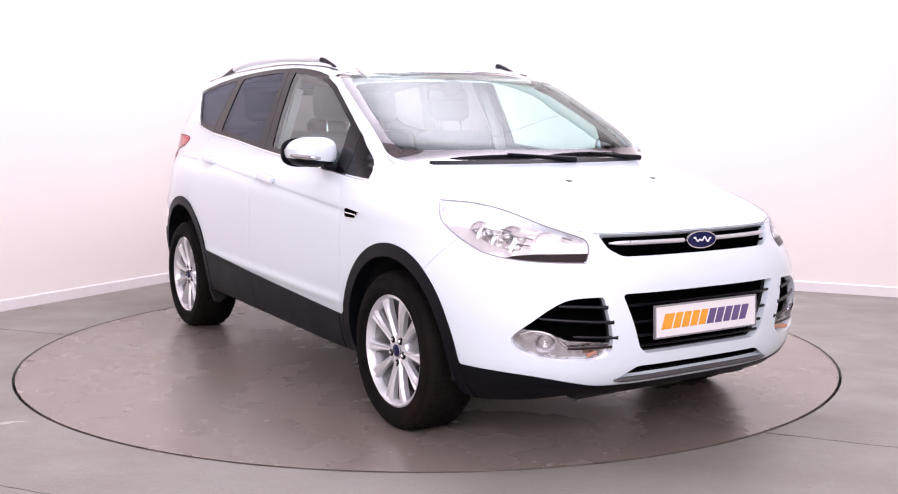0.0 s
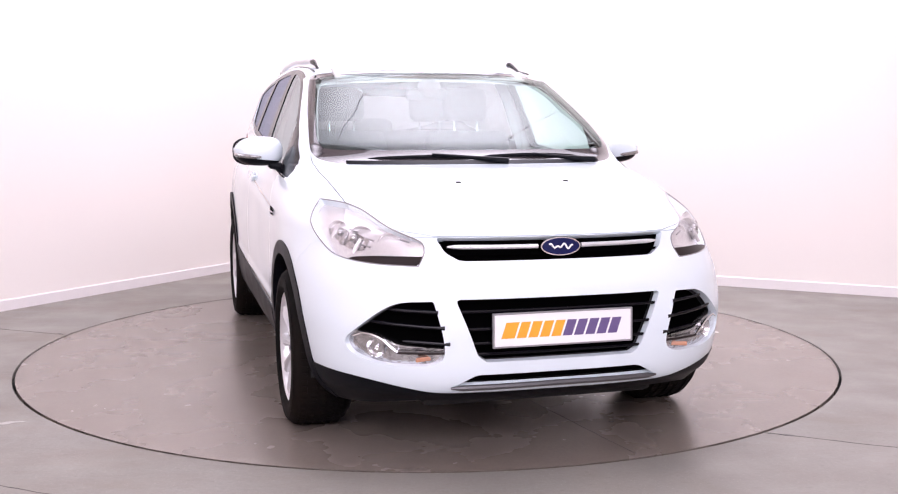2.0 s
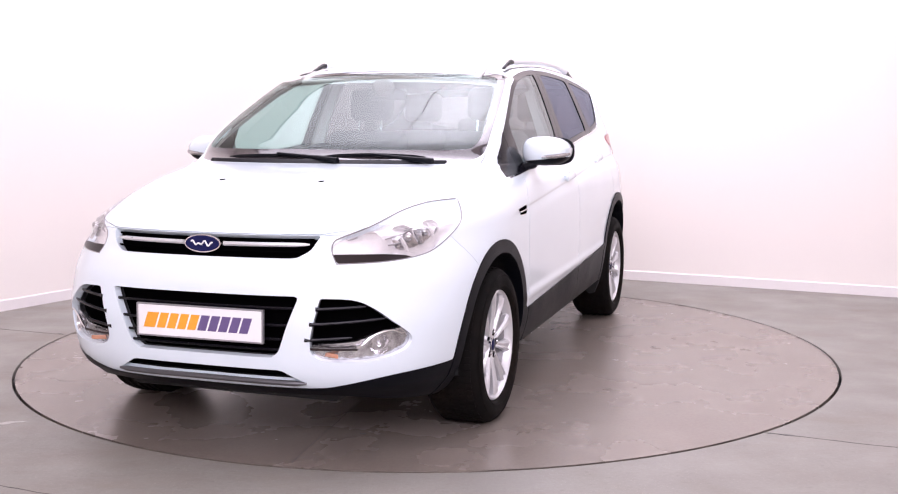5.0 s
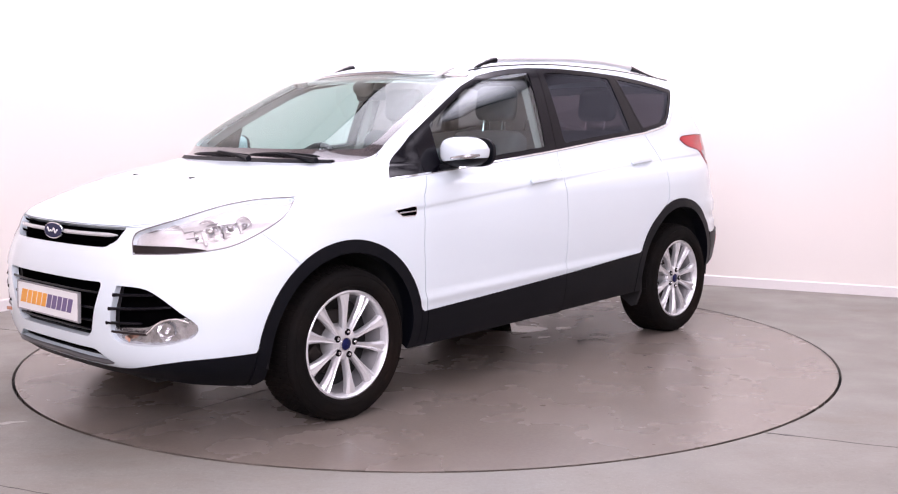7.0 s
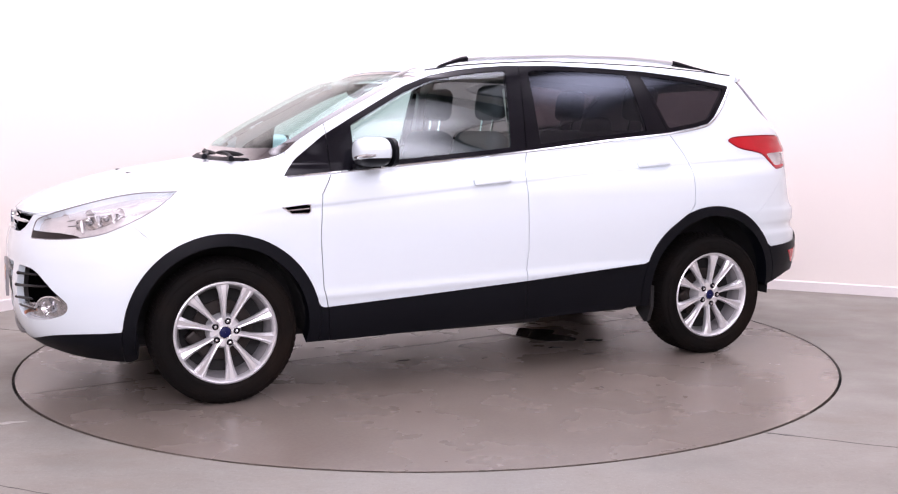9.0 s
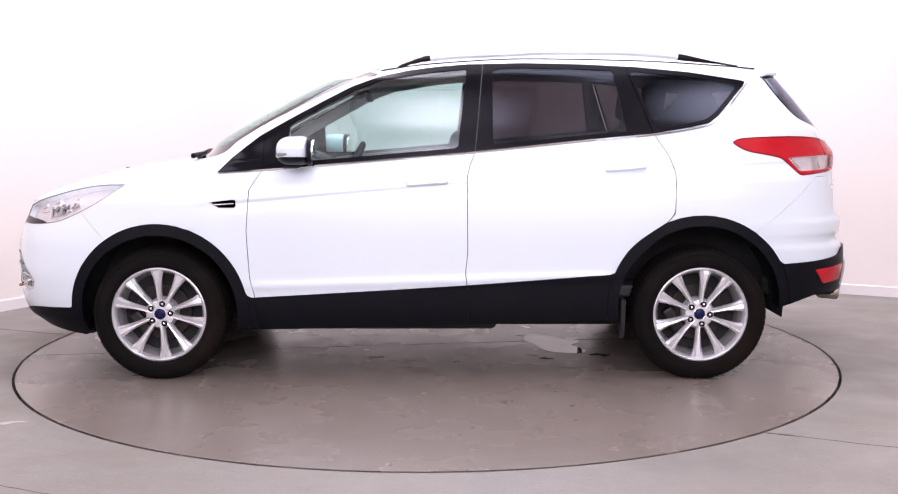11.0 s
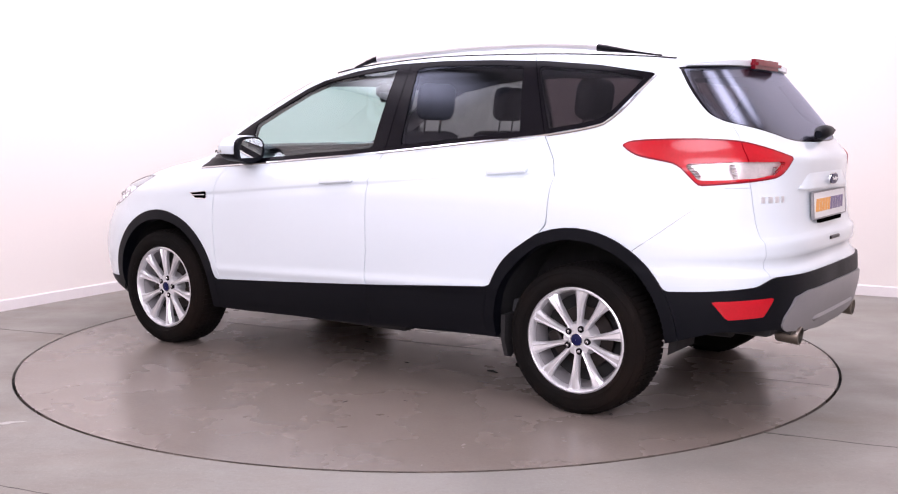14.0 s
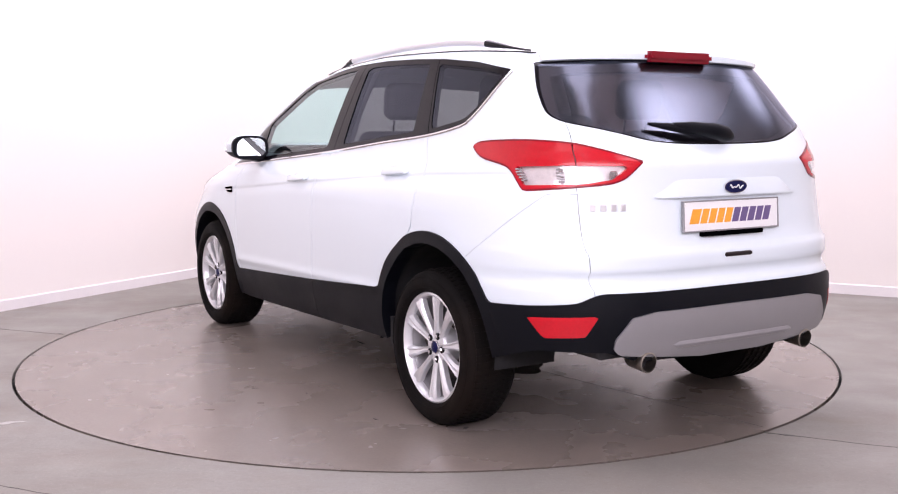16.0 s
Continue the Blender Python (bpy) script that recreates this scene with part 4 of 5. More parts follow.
    inner = [(nose_x(y, 0.447) - 0.006, s * y, 0.447 + 0.02 * (0.6 - y) * 0.2) for y in np.linspace(0.43, 0.60, 8)]
    part("reflector_step", tube(inner, 0.005, 6), M_LAMPDK, pocket, smooth=True)
    bowl = lathe([(0.004, -0.03), (0.018, -0.024), (0.030, -0.010), (0.036, 0.0)], 20, axis="x")
    bmesh.ops.create_uvsphere(bowl, u_segments=10, v_segments=6, radius=0.011, matrix=pose(-0.014, 0, 0))
    bowl.transform(Matrix.Translation((nose_x(0.668, 0.462) - 0.010, s * 0.668, 0.462)) @ pose(0, 0, 0, 0, 0, s * 35))
    part("fog_bowl", bowl, M_CHROME, pocket, "bright reflector bowl", smooth=True)
    for z0, y0, y1, drop in ((0.597, 0.462, 0.625, 0.006), (0.541, 0.440, 0.685, 0.016), (0.482, 0.420, 0.58, 0.008)):
        pts = []
        for k in range(9):
            y = y0 + (y1 - y0) * k / 8
            z = z0 + drop * (k / 8) ** 1.3 * (1 if z0 < 0.6 else 1.4)
            pts.append((nose_x(y, z) - 0.016 + 0.014 * (1 - k / 8) ** 2, s * y, z))
        part("slat", tube(pts, [0.0085] + [0.0065] * 7 + [0.004], 8), M_TRIM, pocket, smooth=True)

# backing sheet of the upper grille, its recess shade put into the colour
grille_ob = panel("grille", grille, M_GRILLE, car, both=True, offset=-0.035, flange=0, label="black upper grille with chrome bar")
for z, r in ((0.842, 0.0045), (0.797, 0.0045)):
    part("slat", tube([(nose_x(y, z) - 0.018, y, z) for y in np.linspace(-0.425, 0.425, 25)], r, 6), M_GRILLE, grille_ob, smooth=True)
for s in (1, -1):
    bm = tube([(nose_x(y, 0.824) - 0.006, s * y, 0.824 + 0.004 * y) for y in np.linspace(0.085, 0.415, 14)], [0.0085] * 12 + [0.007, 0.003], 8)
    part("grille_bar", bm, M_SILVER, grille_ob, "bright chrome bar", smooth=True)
# a near-black sheet closes the intake in place of its shaded depth
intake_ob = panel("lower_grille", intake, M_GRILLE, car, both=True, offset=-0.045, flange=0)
for z in (0.597, 0.533, 0.480, 0.440):
    hw = float(np.interp(z, [0.41, 0.643], [0.305, 0.415])) + 0.004
    part("slat", tube([(nose_x(y, z) - 0.012, y, z) for y in np.linspace(-hw, hw, 21)], 0.006, 6), M_TRIM, intake_ob, smooth=True)
# the air slot is closed alike, shade in the colour
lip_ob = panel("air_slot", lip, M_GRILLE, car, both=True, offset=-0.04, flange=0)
part("lip", tube([(nose_x(y, 0.312) + 0.004, y, 0.314 - 0.006 * abs(y)) for y in np.linspace(-0.41, 0.41, 21)], [0.004] + [0.011] * 19 + [0.004], 8), M_LIP, car, "dark silver front lip", smooth=True)

# windscreen and rear window
def fillet(a, b, r):
    """The larger of two distances, with a rounded corner."""
    return np.where((a > -r) & (b > -r), np.hypot(np.maximum(a + r, 0), np.maximum(b + r, 0)) - r, np.maximum(a, b))


clear, frit = split(screen, lambda x, y, z: fillet(poly_dist(SCREEN, y, z) + np.interp(z, [1.46, 1.53], [0.028, 0.014]), 1.128 - z, 0.10))
ws = panel("windscreen", clear, M_GLASS, car, both=True, offset=-0.003, flange=0, label="clear curved windscreen")
ws.visible_shadow = False
panel("windscreen_band", frit, M_FRIT, ws, both=True, offset=-0.002, flange=0.02, label="dark band round the glass")
clear, frit = split(rearwin, lambda x, y, z: poly_dist(REARWIN, y, z) + 0.007)
panel("rear_window", clear, M_TAILGLASS, tailgate, both=True, offset=-0.003, flange=0, label="dark privacy glass")
panel("rear_window_band", frit, M_TRIM, tailgate, both=True, offset=-0.002, flange=0.02)


def oval_badge(x, z, sx, parent, scale=1.0):
    """A blue oval with a bright rim and a pale squiggle."""
    oval = [(scale * 0.072 * math.cos(a), scale * 0.030 * math.sin(a)) for a in (k * math.tau / 40 for k in range(40))]
    rim = part("badge", slab([(a * 1.08, b * 1.14) for a, b in oval], 0, 0.008, "x"), M_CHROME, parent, "chrome-rimmed blue oval badge", smooth=True)
    part("badge_face", slab(oval, 0.006, 0.0105, "x"), M_BLUE, rim, smooth=True)
    word = [(-0.046 + 0.0023 * k, 0.010 * math.sin(k * 0.42 + 0.6) * math.cos(k * 0.11)) for k in range(41)]
    part("badge_script", tube([(0.0115, a * scale, b * scale) for a, b in word], 0.0035 * scale, 5), M_PLATE, rim, smooth=True)
    rim.matrix_local = pose(x, 0, z, 0, -6 if sx > 0 else 6, 0 if sx > 0 else 180)
    return rim


def number_plate(x, z, turn, tilt, parent):
    """A white dealer plate in a clear surround with slanted orange and purple blocks."""
    ob = part("number_plate", box(0.010, 0.535, 0.120, None, 0.004), M_PLATE, parent, "white dealer plate with orange and purple lettering shapes")
    rim = bmesh.new()
    for yy, zz, ww, hh in ((0, 0.060, 0.545, 0.006), (0, -0.060, 0.545, 0.006), (0.270, 0, 0.006, 0.126), (-0.270, 0, 0.006, 0.126)):
        box(0.014, ww, hh, pose(0, yy, zz), 0.0015, 1, rim)
    part("plate_surround", rim, M_DIFF, ob)
    y = -0.232
    for k in range(10):
        wide, lean, hgt = (0.050 if k == 0 else 0.036), 0.010, 0.029
        outline = [(y - lean, -hgt), (y + wide - lean, -hgt), (y + wide + lean, hgt), (y + lean, hgt)]
        part("letter_bar", slab(outline, 0.004, 0.0062, "x"), M_ORANGE if k < 5 else M_PURPLE, ob)
        y += wide + 0.0085
    ob.matrix_local = pose(x, 0, z, 0, tilt, turn)
    return ob


oval_badge(2.196, 0.822, 1, car)
oval_badge(-2.176, 1.024, -1, tailgate, 0.8)
number_plate(2.240, 0.528, 0, -2, car)
number_plate(-2.166, 0.912, 180, -4, tailgate).scale = (1, 0.97, 0.97)


# ---- wheels ----
def make_wheel():
    """Ten-spoke alloy wheel; its outer face looks along +y."""
    R = 0.329
    wheel = part("wheel", lathe([(0.224, -0.02), (0.232, 0.052), (0.236, 0.062), (0.229, 0.066), (0.221, 0.058), (0.214, 0.03), (0.211, 0.0), (0.212, -0.02)], 60), M_SILVER, None, smooth=True)
    prof = [(0.222, -0.165), (0.255, -0.175), (0.290, -0.172), (0.314, -0.155), (0.325, -0.13), (R, -0.10), (R, 0.030), (0.3245, 0.054), (0.312, 0.070), (0.290, 0.080), (0.262, 0.081), (0.247, 0.075), (0.238, 0.065), (0.228, 0.050)]
    tyre = part("tyre", lathe(prof, 72), M_TYRE, wheel, "black road tyre with brown dust", smooth=True)
    # tread blocks and sidewall ridges
    bm = bmesh.new()
    for k in range(72):
        a = k * math.tau / 72
        for yy, ww in ((-0.115, 0.028), (-0.078, 0.034), (-0.038, 0.034), (0.002, 0.034), (0.036, 0.024)):
            m = pose(0, yy, 0) @ Matrix.Rotation(a + (0.03 if int(yy * 1000) % 2 else 0), 4, "Y") @ pose(R - 0.0005, 0, 0, 0, 0, 12)
            box(0.006, ww, 0.022, m, bm=bm)
    tread = part("tread", bm, M_TYRE, tyre)
    for rr, hh in ((0.301, 0.0760), (0.256, 0.0790)):
        part("sidewall_ridge", tube([(rr * math.cos(k * math.tau / 72), hh, rr * math.sin(k * math.tau / 72)) for k in range(72)], 0.0022, 5, closed=True), M_TYRE, tyre, smooth=True)
    # spokes: narrow at the hub, flared at the rim, with a folded face
    bm = bmesh.new()
    stations = [(0.036, 0.015, 0.042, 0.0), (0.070, 0.0115, 0.045, 0.0), (0.110, 0.0125, 0.050, 0.001), (0.150, 0.0160, 0.055, 0.003), (0.180, 0.0205, 0.058, 0.006), (0.203, 0.0265, 0.059, 0.008), (0.224, 0.031, 0.058, 0.010)]
    rows = []
    for r, w, h, lean in stations:
        rows.append([bm.verts.new(v) for v in ((r, h - 0.034, -w * 0.95), (r, h - 0.013, -w), (r, h - 0.001, -w * 0.48), (r, h - 0.009 * (w / 0.03), lean), (r, h, w * 0.55), (r, h - 0.011, w), (r, h - 0.034, w * 0.95))])
    for r0, r1 in zip(rows, rows[1:]):
        for k in range(6):
            bm.faces.new((r0[k], r0[k + 1], r1[k + 1], r1[k]))
    bm.faces.new(rows[0])
    bm.faces.new(rows[-1][::-1])
    spoke = part("spoke", bm, M_SILVER, wheel)
    mirrored = spoke.data.copy()
    for v in mirrored.vertices:
        v.co.z = -v.co.z
    mirrored.flip_normals()
    for k in range(10):
        o = spoke if k == 0 else new("spoke", mirrored if k % 2 else spoke.data)
        o.parent = wheel
        o.matrix_local = Matrix.Rotation(radians(72 * (k // 2) + (16 if k % 2 else -16)), 4, "Y")
    # the barrel behind the spokes, in a darker silver for the shade there
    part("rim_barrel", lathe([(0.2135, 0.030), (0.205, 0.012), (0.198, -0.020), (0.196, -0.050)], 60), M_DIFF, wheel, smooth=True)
    part("hub", lathe([(0.001, 0.036), (0.050, 0.040), (0.068, 0.036), (0.078, 0.018), (0.080, -0.06), (0.001, -0.06)], 40), M_SILVER, wheel, smooth=True)
    cap = part("centre_cap", lathe([(0.001, 0.050), (0.021, 0.049), (0.025, 0.046), (0.027, 0.036)], 28), M_BLUE, wheel, "blue centre cap", smooth=True)
    part("cap_ring", tube([(0.0275 * math.cos(k * math.tau / 28), 0.043, 0.0275 * math.sin(k * math.tau / 28)) for k in range(28)], 0.0022, 6, closed=True), M_CHROME, cap, smooth=True)
    # raised black disc painted in for the shade of a lug pocket
    hole = part("lug_shade", lathe([(0.001, 0.0435), (0.0125, 0.0435), (0.0150, 0.0425), (0.0155, 0.030)], 20), M_TRIM, wheel, smooth=True)
    nut = part("lug_nut", lathe([(0.001, 0.051), (0.0055, 0.050), (0.0075, 0.047), (0.0075, 0.030)], 6), M_CHROME, wheel)
    for k in range(5):
        m = Matrix.Rotation(radians(72 * k), 4, "Y") @ pose(0.052, 0, 0)
        for first in (hole, nut):
            o = first if k == 0 else new(first.name.split(".")[0], first.data)
            o.parent = wheel
            o.matrix_local = m
    # disc and caliper are darkened to read as shaded behind the spokes
    part("brake_disc", lathe([(0.06, -0.035), (0.140, -0.035), (0.142, -0.040), (0.140, -0.055), (0.06, -0.055)], 48, closed=True), M_DISKM, wheel, "worn steel brake disc, darkened for the shade behind the spokes", smooth=True)
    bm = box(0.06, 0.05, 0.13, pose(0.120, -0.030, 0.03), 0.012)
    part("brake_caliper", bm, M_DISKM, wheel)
    # added dark disc that stands for the shade between the spokes
    part("shade_disc", lathe([(0.001, -0.06), (0.150, -0.06), (0.197, -0.052)], 40), M_UNDER, wheel)
    return wheel


first = make_wheel()
first.parent = car
places = [(1.345, 0.832, 0, 40), (-1.345, 0.832, 0, 32), (1.345, -0.832, 180, 20), (-1.345, -0.832, 180, 6)]
for k, (x, y, turn, spin) in enumerate(places):
    m = pose(x, y, 0.328, 0, 0, turn) @ Matrix.Rotation(radians(spin), 4, "Y")
    if k == 0:
        first.matrix_local = m
    else:
        copy_thing(first, m)

# wheel wells and underside
for x, zc, r in ((1.345, 0.336, 0.40), (-1.345, 0.366, 0.42)):
    for s in (1, -1):
        bm = bmesh.new()
        arcp = [(r * math.cos(a), r * math.sin(a)) for a in (radians(-8 + k * 196 / 28) for k in range(29))]
        rows = [[bm.verts.new((x + c, s * y, zc + z)) for c, z in arcp] for y in (0.855, 0.56)]
        for k in range(28):
            bm.faces.new((rows[0][k], rows[0][k + 1], rows[1][k + 1], rows[1][k]))
        bm.faces.new(rows[1])
        part("wheel_well", bm, M_WELL, car, smooth=True)
bm = box(3.5, 1.12, 0.10, pose(0.2, 0, 0.33), 0.03)
box(2.75, 1.06, 0.12, pose(0.42, 0, 0.28), 0.04, bm=bm)
box(0.75, 1.20, 0.16, pose(-0.66, 0, 0.295), 0.05, bm=bm)
box(0.50, 0.80, 0.10, pose(-1.78, 0, 0.41), 0.04, bm=bm)
box(1.7, 1.10, 0.10, pose(0.60, 0, 0.27), 0.03, bm=bm)
box(1.20, 1.56, 0.12, pose(0.26, 0, 0.29), 0.03, bm=bm)
box(0.60, 0.95, 0.12, pose(1.73, 0, 0.265), 0.03, bm=bm)
box(0.75, 0.50, 0.10, pose(1.15, 0, 0.235), 0.03, bm=bm)
box(0.40, 1.25, 0.10, pose(-1.92, 0, 0.43), 0.03, bm=bm)
part("underbody", bm, M_UNDER, car)
part("diffuser_step", tube([(tail_x(y, 0.430) - 0.014, y, 0.430) for y in np.linspace(-0.34, 0.34, 19)], [0.004] + [0.016] * 17 + [0.004], 8), M_DIFF, car, "silver step across the diffuser", smooth=True)
for s in (1, -1):
    part("exhaust_silencer", tube([(-1.50, s * 0.40, 0.38), (-1.88, s * 0.42, 0.39)], 0.065, 14), M_UNDER, car, smooth=True)
    bm = lathe([(0.030, -0.10), (0.038, -0.09), (0.040, 0.0), (0.036, 0.002), (0.034, -0.10)], 24, axis="x")
    bm.transform(pose(-2.186, s * 0.440, 0.370, 0, 4, 180))
    pipe = part("tailpipe", bm, M_STEEL, car, "steel tailpipe", smooth=True)
    part("pipe_core", slab([(0.033 * math.cos(k * math.tau / 20) + s * 0.440, 0.033 * math.sin(k * math.tau / 20) + 0.372) for k in range(20)], -2.140, -2.127, "x"), M_GAP, pipe)
    flap = slab([(0.715, 0.40), (0.875, 0.40), (0.875, 0.285), (0.845, 0.205), (0.815, 0.195), (0.735, 0.25)], -0.975, -0.955, "x")
    for v in flap.verts:
        v.co.y *= s
    part("mud_flap", flap, M_UNDER, car)
    part("air_deflector", box(0.03, 0.10, 0.06, pose(1.735, s * 0.70, 0.235, 0, 12, 0), 0.008), M_UNDER, car)
    part("rear_arm", tube([(-1.345, s * 0.72, 0.30), (-1.30, s * 0.25, 0.26)], 0.03, 10), M_UNDER, car, smooth=True)
    part("rear_damper", tube([(-1.42, s * 0.66, 0.28), (-1.45, s * 0.63, 0.60)], 0.026, 10), M_DISKM, car, smooth=True)

# spoiler, brake light, wiper, plate recess and handle slot on the tailgate
bm = bmesh.new()
rows = []
for y in np.linspace(-0.60, 0.60, 31):
    e = abs(y) / 0.60
    x0, zt = -1.69, float(roof_z(-1.69, y))
    zb = 1.524 - 0.012 * e ** 2
    xb = tail_x(y, zb)
    over = 0.008 * (1 - e ** 6) + 0.003
    rows.append([bm.verts.new(v) for v in ((x0, y, zt + 0.002), (x0 + (xb - x0) * 0.55, y, zt - 0.008), (xb - over, y, zb + (zt - zb) * 0.45), (xb - over + 0.001, y, zb + 0.005), (xb + 0.012, y, zb - 0.001), (x0, y, zb))])
for r0, r1 in zip(rows, rows[1:]):
    for k in range(6):
        bm.faces.new((r0[k], r0[(k + 1) % 6], r1[(k + 1) % 6], r1[k]))
bm.faces.new(rows[0])
bm.faces.new(rows[-1][::-1])
part("spoiler", bm, M_PAINT, tailgate, smooth=True)
bm = bmesh.new()
bmesh.ops.create_cube(bm, size=1.0, matrix=pose(-1.851, 0, 1.539) @ Matrix.Diagonal((0.05, 0.36, 0.044, 1)))
bmesh.ops.bevel(bm, geom=[e for e in bm.edges], offset=0.015, segments=4, affect="EDGES")
part("brake_light", bm, M_DARKRED, tailgate, "dark red high brake light", smooth=True)
WIPER_BASE = Matrix(((0, 0.66, -0.75, tail_x(0.0, 1.206) - 0.022), (-1, 0, 0, 0), (0, 0.75, 0.66, 1.206 + 0.014), (0, 0, 0, 1)))
bm = tube([(-0.035, 0, 0.004), (0.0, 0, 0.010), (0.06, 0, 0.016), (0.16, 0, 0.012), (0.25, 0, 0.006)], [0.018, 0.033, 0.031, 0.024, 0.010], 12)
bmesh.ops.create_uvsphere(bm, u_segments=14, v_segments=8, radius=0.026, matrix=pose(0, 0, 0) @ Matrix.Diagonal((1, 1, 0.9, 1)))
rear_wiper = part("rear_wiper", bm, M_CLAD, tailgate, "black rear wiper", smooth=True)
part("wiper_blade", tube([(0.03, 0.006, -0.002), (0.16, 0.007, 0.0), (0.28, 0.006, -0.002), (0.36, 0.006, -0.008)], [0.012, 0.018, 0.014, 0.006], 8), M_CLAD, rear_wiper, smooth=True)
rear_wiper.matrix_local = WIPER_BASE
bm = bmesh.new()
brow = []
for y in np.linspace(-0.385, 0.385, 25):
    e = max(0.0, (abs(y) - 0.28) / 0.105)
    top = 1.066 - 0.075 * e
    xt, xb = tail_x(y, top), tail_x(y, 0.985)
    brow.append([bm.verts.new(v) for v in ((xt + 0.004, y, top), (xb - 0.022 * (1 - 0.7 * e), y, 0.996), (xb - 0.020 * (1 - 0.7 * e), y, 0.987), (xb + 0.01, y, 0.984))])
for r0, r1 in zip(brow, brow[1:]):
    for k in range(3):
        bm.faces.new((r0[k], r0[k + 1], r1[k + 1], r1[k]))
part("plate_brow", bm, M_PAINT, tailgate, smooth=True)
part("plate_lamp", box(0.02, 0.34, 0.018, pose(-2.170, 0, 0.842), 0.004), M_GRILLE, tailgate)
part("handle_slot", box(0.024, 0.15, 0.018, pose(-2.186, -0.02, 0.758), 0.008), M_LAMPDK, tailgate)
for k, w in enumerate((0.020, 0.024, 0.024, 0.022)):
    part("letter_shape", box(0.006, w, 0.026, pose(tail_x(0.625 - k * 0.036, 0.955) - 0.001, 0.625 - k * 0.036, 0.955, 0, 0, -28 + 6 * k), 0.002), M_SILVER, tailgate)

# ---- outside fittings ----
rail_z = curve([(0.16, 1.566), (0.10, 1.588), (0.01, 1.610), (-0.33, 1.631), (-0.62, 1.642), (-0.91, 1.641), (-1.20, 1.626), (-1.40, 1.598), (-1.57, 1.572)])
for s in (1, -1):
    def rail(x0, x1, r0, n=24):
        pts = []
        for k in range(n):
            x = x0 + (x1 - x0) * k / (n - 1)
            pts.append((x, s * (0.555 + 0.012 * math.cos((x + 0.7) * 1.2)), float(rail_z(x)) - 0.006))
        return tube(pts, r0, 10)
    bar = part("roof_rail", rail(0.0, -1.27, 0.0165, 30), M_RAIL, car, "satin silver roof rail", smooth=True)
    part("rail_foot", rail(0.165, 0.0, [0.004] + [0.009] * 5 + [0.012] * 3 + [0.015] * 3, 12), M_TRIM, bar, "black rail foot", smooth=True)
    part("rail_foot", rail(-1.27, -1.58, [0.0165, 0.0165, 0.015, 0.013, 0.011, 0.009, 0.007, 0.006, 0.005, 0.005, 0.004, 0.004], 12), M_TRIM, bar, "black rail foot", smooth=True)
    part("roof_gutter", tube([(x, s * 0.592, float(roof_z(x, 0.592)) + 0.001) for x in np.linspace(0.25, -1.66, 30)], 0.004, 6), M_TRIM, car)

    # door mirror
    bm = bmesh.new()
    bmesh.ops.create_uvsphere(bm, u_segments=28, v_segments=18, radius=1.0)
    for v in bm.verts:
        x, y, z = v.co
        sq = lambda a, p: math.copysign(abs(a) ** p, a)
        v.co = (0.655 + (0.082 * sq(x, 0.75) if x > 0 else 0.076 * sq(x, 0.32)), 0.932 + 0.116 * sq(y, 0.62), 1.140 + 0.070 * sq(z, 0.68) - 0.022 * max(0, y) * (1 if z > 0 else -0.7))
        v.co.y *= s
    upper, lower_m = bm, bm.copy()
    bmesh.ops.bisect_plane(upper, geom=upper.verts[:] + upper.edges[:] + upper.faces[:], plane_co=(0, s * 0.938, 1.103), plane_no=(0, s * 0.10, -1), clear_outer=True)
    bmesh.ops.bisect_plane(lower_m, geom=lower_m.verts[:] + lower_m.edges[:] + lower_m.faces[:], plane_co=(0, s * 0.938, 1.103), plane_no=(0, -s * 0.10, 1), clear_outer=True)
    mirror = part("door_mirror", upper, M_PAINT, car, "white door mirror with black underside", smooth=True)
    part("mirror_base", lower_m, M_CLAD, mirror, smooth=True)
    part("mirror_stalk", box(0.09, 0.11, 0.036, pose(0.675, s * 0.835, 1.066, s * 12, 0, s * 10), 0.018), M_CLAD, mirror, smooth=True)
    oval = [(0.088 * math.copysign(abs(math.cos(a)) ** 0.7, math.cos(a)), 0.059 * math.copysign(abs(math.sin(a)) ** 0.7, math.sin(a))) for a in (k * math.tau / 28 for k in range(28))]
    ring = [(a * 1.26, b * 1.16) for a, b in oval]
    bmr = slab(ring, -0.006, 0.012, "x")
    bmr.transform(pose(0.574, s * 0.936, 1.137, 0, 0, s * 4))
    part("mirror_rim", bmr, M_CLAD, mirror)
    bmr = slab(oval, -0.010, 0.0, "x")
    bmr.transform(pose(0.571, s * 0.936, 1.137, 0, -9, s * 4))
    part("mirror_glass", bmr, M_MIRROR, mirror, "mirror glass")
    pts = [(0.737, s * 0.925, 1.112), (0.735, s * 0.96, 1.114), (0.727, s * 0.995, 1.118), (0.710, s * 1.028, 1.123), (0.675, s * 1.045, 1.127)]
    part("indicator", tube(pts, [0.005, 0.010, 0.012, 0.012, 0.006], 8), M_LAMPGREY, mirror, "clear side indicator", smooth=True)

    # door handles
    for hx, hz, dz in ((0.012, 0.990, -0.016), (-0.968, 1.060, -0.010)):
        yb = side_y(hx, hz)
        grip = box(0.205, 0.016, 0.034, pose(hx, s * (yb + 0.018), hz) @ Matrix.Rotation(radians(s * 16), 4, "X") @ pose(0, 0, 0, 0, 4.5, 0), 0.007, 3)
